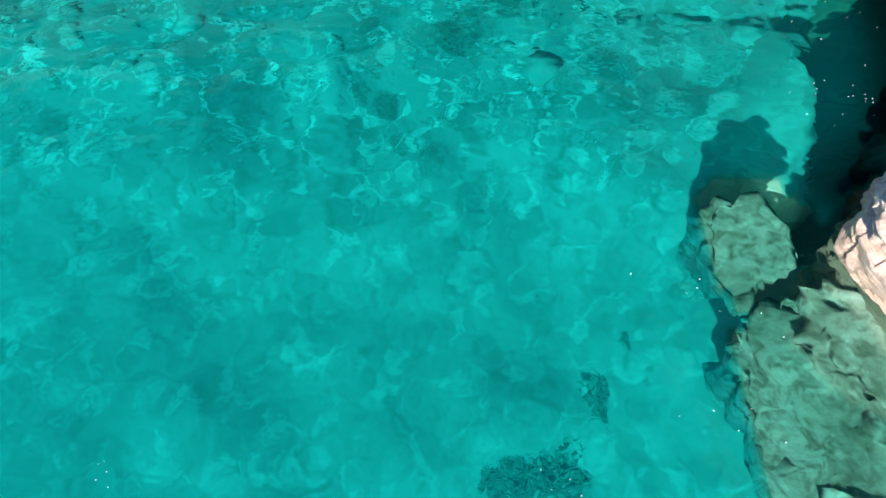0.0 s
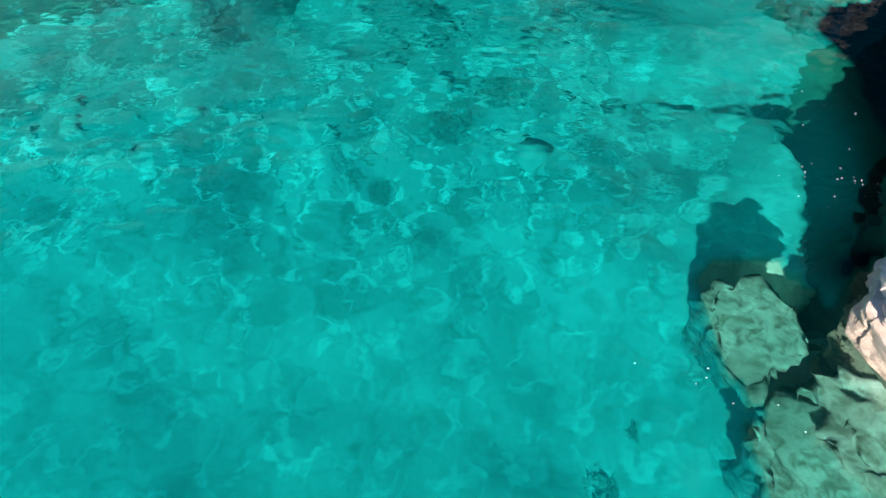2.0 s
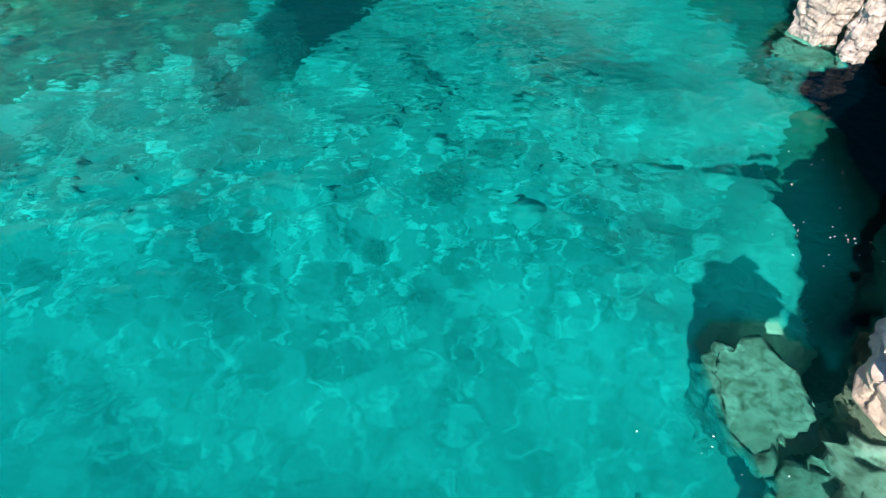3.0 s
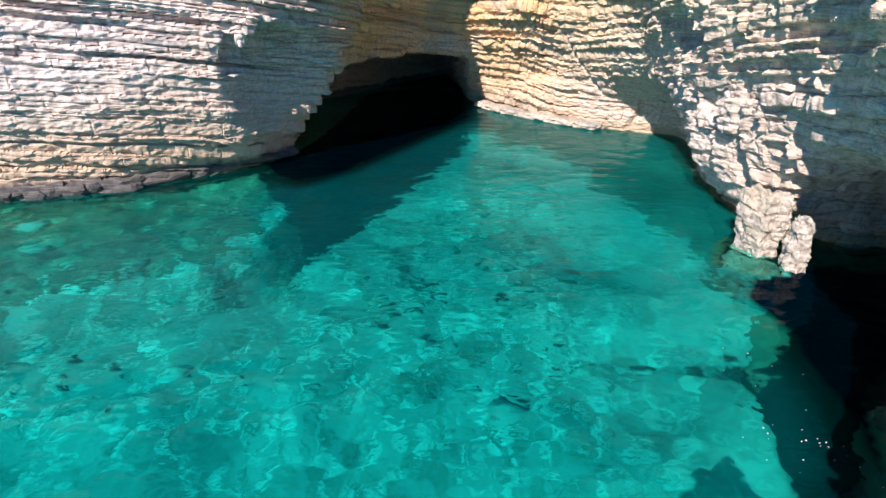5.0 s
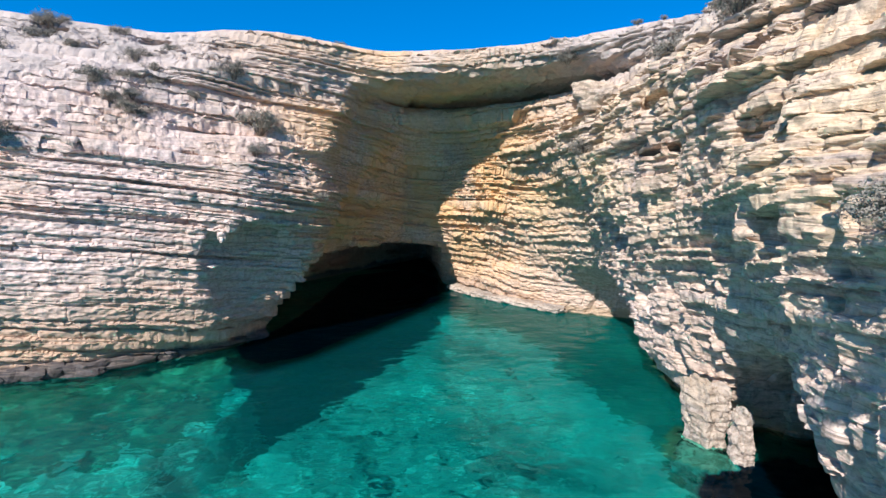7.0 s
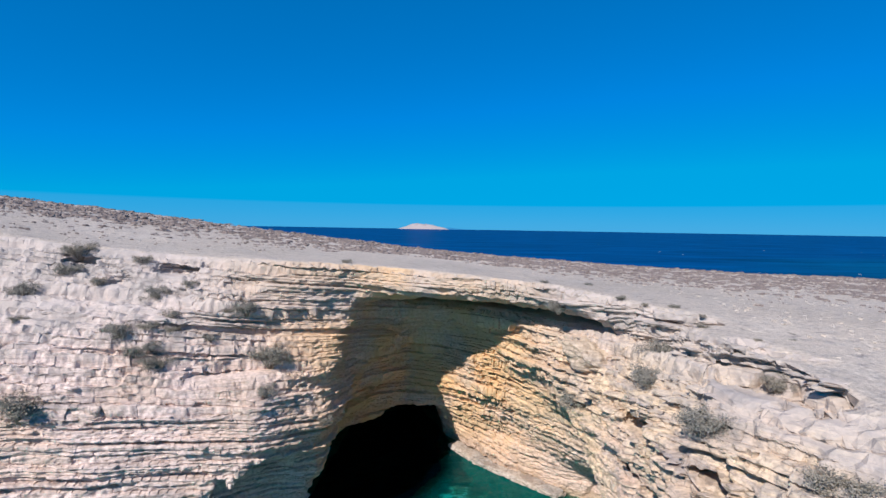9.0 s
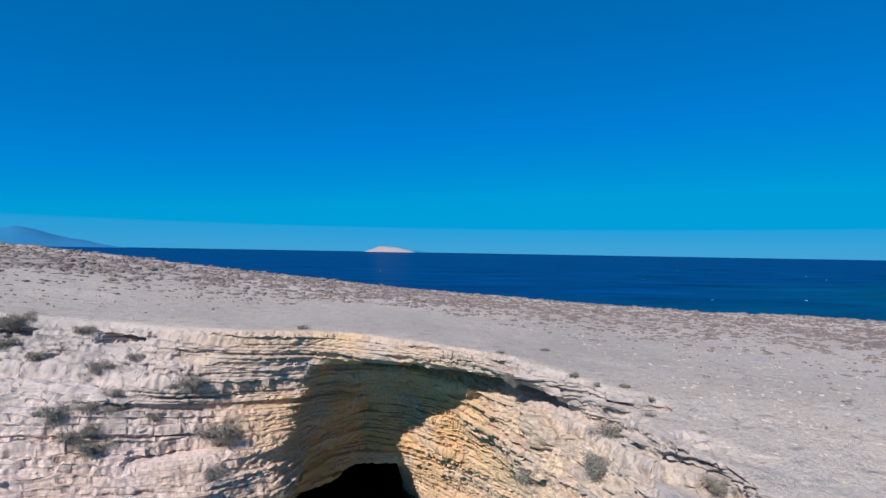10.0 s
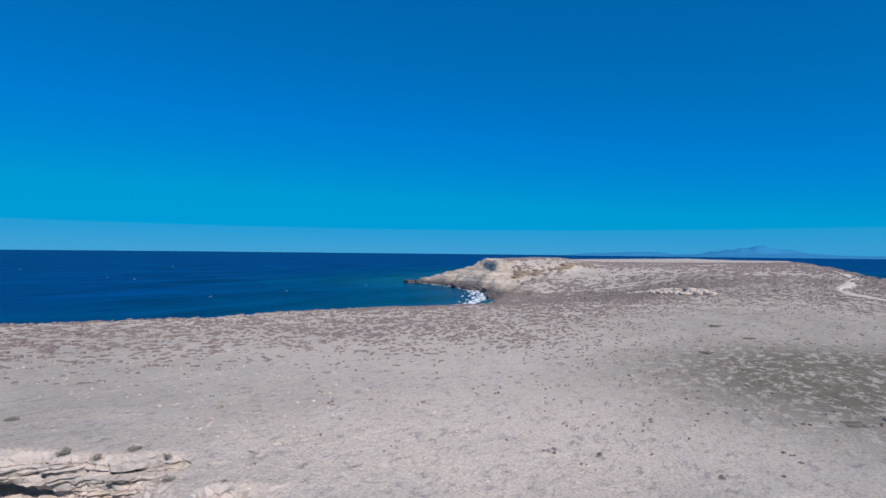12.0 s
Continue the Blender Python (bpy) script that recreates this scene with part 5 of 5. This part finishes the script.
# ---- stones that stand proud of the cliff face ----
STONES = [boulder_mesh("stone", (0.5, 0.5, 0.5), 80 + i, 0.85, 2) for i in range(12)]
for me in STONES:
    me.materials.append(M_ROCK)


def proud_stones(count, lo, hi, long_range, high_range, deep_range):
    me = cliff.data
    n = len(me.polygons)
    cen, nor = np.empty(n * 3), np.empty(n * 3)
    me.polygons.foreach_get("center", cen)
    me.polygons.foreach_get("normal", nor)
    cen, nor = cen.reshape(-1, 3), nor.reshape(-1, 3)
    inside = np.all((cen > np.array(lo)) & (cen < np.array(hi)), 1)
    ok = np.flatnonzero((np.abs(nor[:, 2]) < 0.5) & inside)
    for i, f in enumerate(rng.choice(ok, count, replace=False)):
        p, q = cen[f], nor[f]
        turn = math.degrees(math.atan2(q[1], q[0])) - 90
        stone = new("stone", STONES[i % 12])
        stone.matrix_world = pose(p[0] - q[0] * 0.06, p[1] - q[1] * 0.06, p[2], rng.uniform(-3, 3), 3.0, turn + rng.uniform(-12, 12)) @ Matrix.Diagonal((rng.uniform(*long_range), rng.uniform(*deep_range), rng.uniform(*high_range), 1))
        stone.parent = cliff


proud_stones(190, (-10, 3.5, 1.5), (20, 17, 8.2), (0.22, 0.6), (0.05, 0.12), (0.16, 0.28))



def seabed_stones():
    """Stones and weed-dark rocks strewn over the sandy bed."""
    n = 2800
    x, y = rng.uniform(-11, 7.5, n), rng.uniform(-3, 21, n)
    ridge = np.exp(-((x - 1.2 - 0.12 * (y - 6)) / 2.2) ** 2)
    ok = (outline_distance(x, y, np.array(COAST, float)) > 0.3) & (rng.uniform(0, 1, n) < (0.10 + 0.4 * ridge) * smooth_step(4.5, 9.0, y))
    x, y = x[ok], y[ok]
    z = bed_height(x, y)
    verts, faces = [], []
    base = [boulder_mesh("seabed_stone", (1, 1, 0.16), 120 + i, 0.3, 1) for i in range(6)]
    shapes = [(np.array([v.co[:] for v in m.vertices]), [tuple(p.vertices) for p in m.polygons]) for m in base]
    for i, (px, py, pz) in enumerate(zip(x, y, z)):
        s = float(np.clip(rng.lognormal(-1.9, 0.5), 0.06, 0.45))
        a = rng.uniform(0, 6.283)
        v, f = shapes[i % 6]
        k = len(verts)
        verts += list(np.stack([px + (v[:, 0] * math.cos(a) - v[:, 1] * math.sin(a)) * s, py + (v[:, 0] * math.sin(a) + v[:, 1] * math.cos(a)) * s * 0.8, pz + v[:, 2] * s], 1))
        faces += [tuple(k + q for q in p) for p in f]
    for m in base:
        bpy.data.meshes.remove(m)
    me = mesh_of("seabed_stones", verts, faces, True)
    me.materials.append(M_BEDROCK)
    return tagged(new("seabed_stones", me), "dark and pale stones strewn over the seabed", "stones", kind="stuff")


seabed_stones()


# ---- seaweed on the bed ----
def seaweed_mesh(seed):
    r = random.Random(seed)
    verts, faces = [], []
    lobes = [(r.gauss(0, 0.4), r.gauss(0, 0.3), r.uniform(0.3, 0.6)) for _ in range(5)]
    for _ in range(700):
        lx, ly, w = r.choice(lobes)
        x, y = lx + r.gauss(0, 0.45) * w, ly + r.gauss(0, 0.45) * w
        a, h, b = r.uniform(0, 6.283), r.uniform(0.04, 0.16), r.uniform(0.02, 0.05)
        ux, uy = math.cos(a) * b, math.sin(a) * b
        i = len(verts)
        ox, oy = r.gauss(0, 0.16), r.gauss(0, 0.16)
        verts += [(x - ux, y - uy, -0.02), (x + ux, y + uy, -0.02), (x + ux + ox, y + uy + oy, h), (x - ux + ox * 0.8, y - uy + oy, h * 0.9)]
        faces.append((i, i + 1, i + 2, i + 3))
    return mesh_of("seaweed_patch", verts, faces)


WEEDS = [seaweed_mesh(200 + i) for i in range(4)]
for me in WEEDS:
    me.materials.append(M_WEED)
for i, (x, y, size, turn) in enumerate([
        (-0.81, 5.16, 0.32, 20), (0.95, 0.13, 0.26, 40), (1.5, 0.25, 0.5, 10), (2.1, 0.9, 0.34, 30), (2.45, 1.5, 0.16, 70),
        (1.4, 7.3, 0.36, 15), (3.15, 8.8, 0.34, 100), (0.5, 6.6, 0.4, 160), (1.9, 8.3, 0.3, 60)]):
    weed = tagged(new("seaweed_patch", WEEDS[i % 4]), "dark seaweed patch on the pale seabed", "seaweed", "seaweed patches")
    weed.matrix_world = pose(x, y, float(bed_height(np.array([x]), np.array([y]))[0]), 0, 0, turn) @ Matrix.Diagonal((size * 1.3, size, size * 0.7, 1))


def surface_specks():
    """Small flecks of foam that drift on the dark water beside the buttress."""
    verts, faces = [], []
    for cx, cy, n, spread in ((4.35, 3.6, 22, 0.3), (2.3, 1.5, 6, 0.2), (2.35, 0.5, 6, 0.25), (-2.2, 0.0, 6, 0.08), (1.1, 0.05, 6, 0.1), (4.6, 4.6, 8, 0.25)):
        for _ in range(n):
            x, y, s, a = rng.normal(cx, spread), rng.normal(cy, spread), rng.uniform(0.003, 0.009), rng.uniform(0, 6.283)
            i = len(verts)
            for k in range(6):
                t = a + k * 1.047
                verts.append((x + s * rng.uniform(0.6, 1.3) * math.cos(t), y + s * rng.uniform(0.4, 0.9) * math.sin(t), 0.006))
            verts.append((x, y, 0.016))
            faces += [(i + k, i + (k + 1) % 6, i + 6) for k in range(6)]
    me = mesh_of("foam_specks", verts, faces)
    me.materials.append(M_FOAM)
    return tagged(new("foam_specks", me), "small white foam flecks drifting on the water", "foam", kind="stuff")


surface_specks()
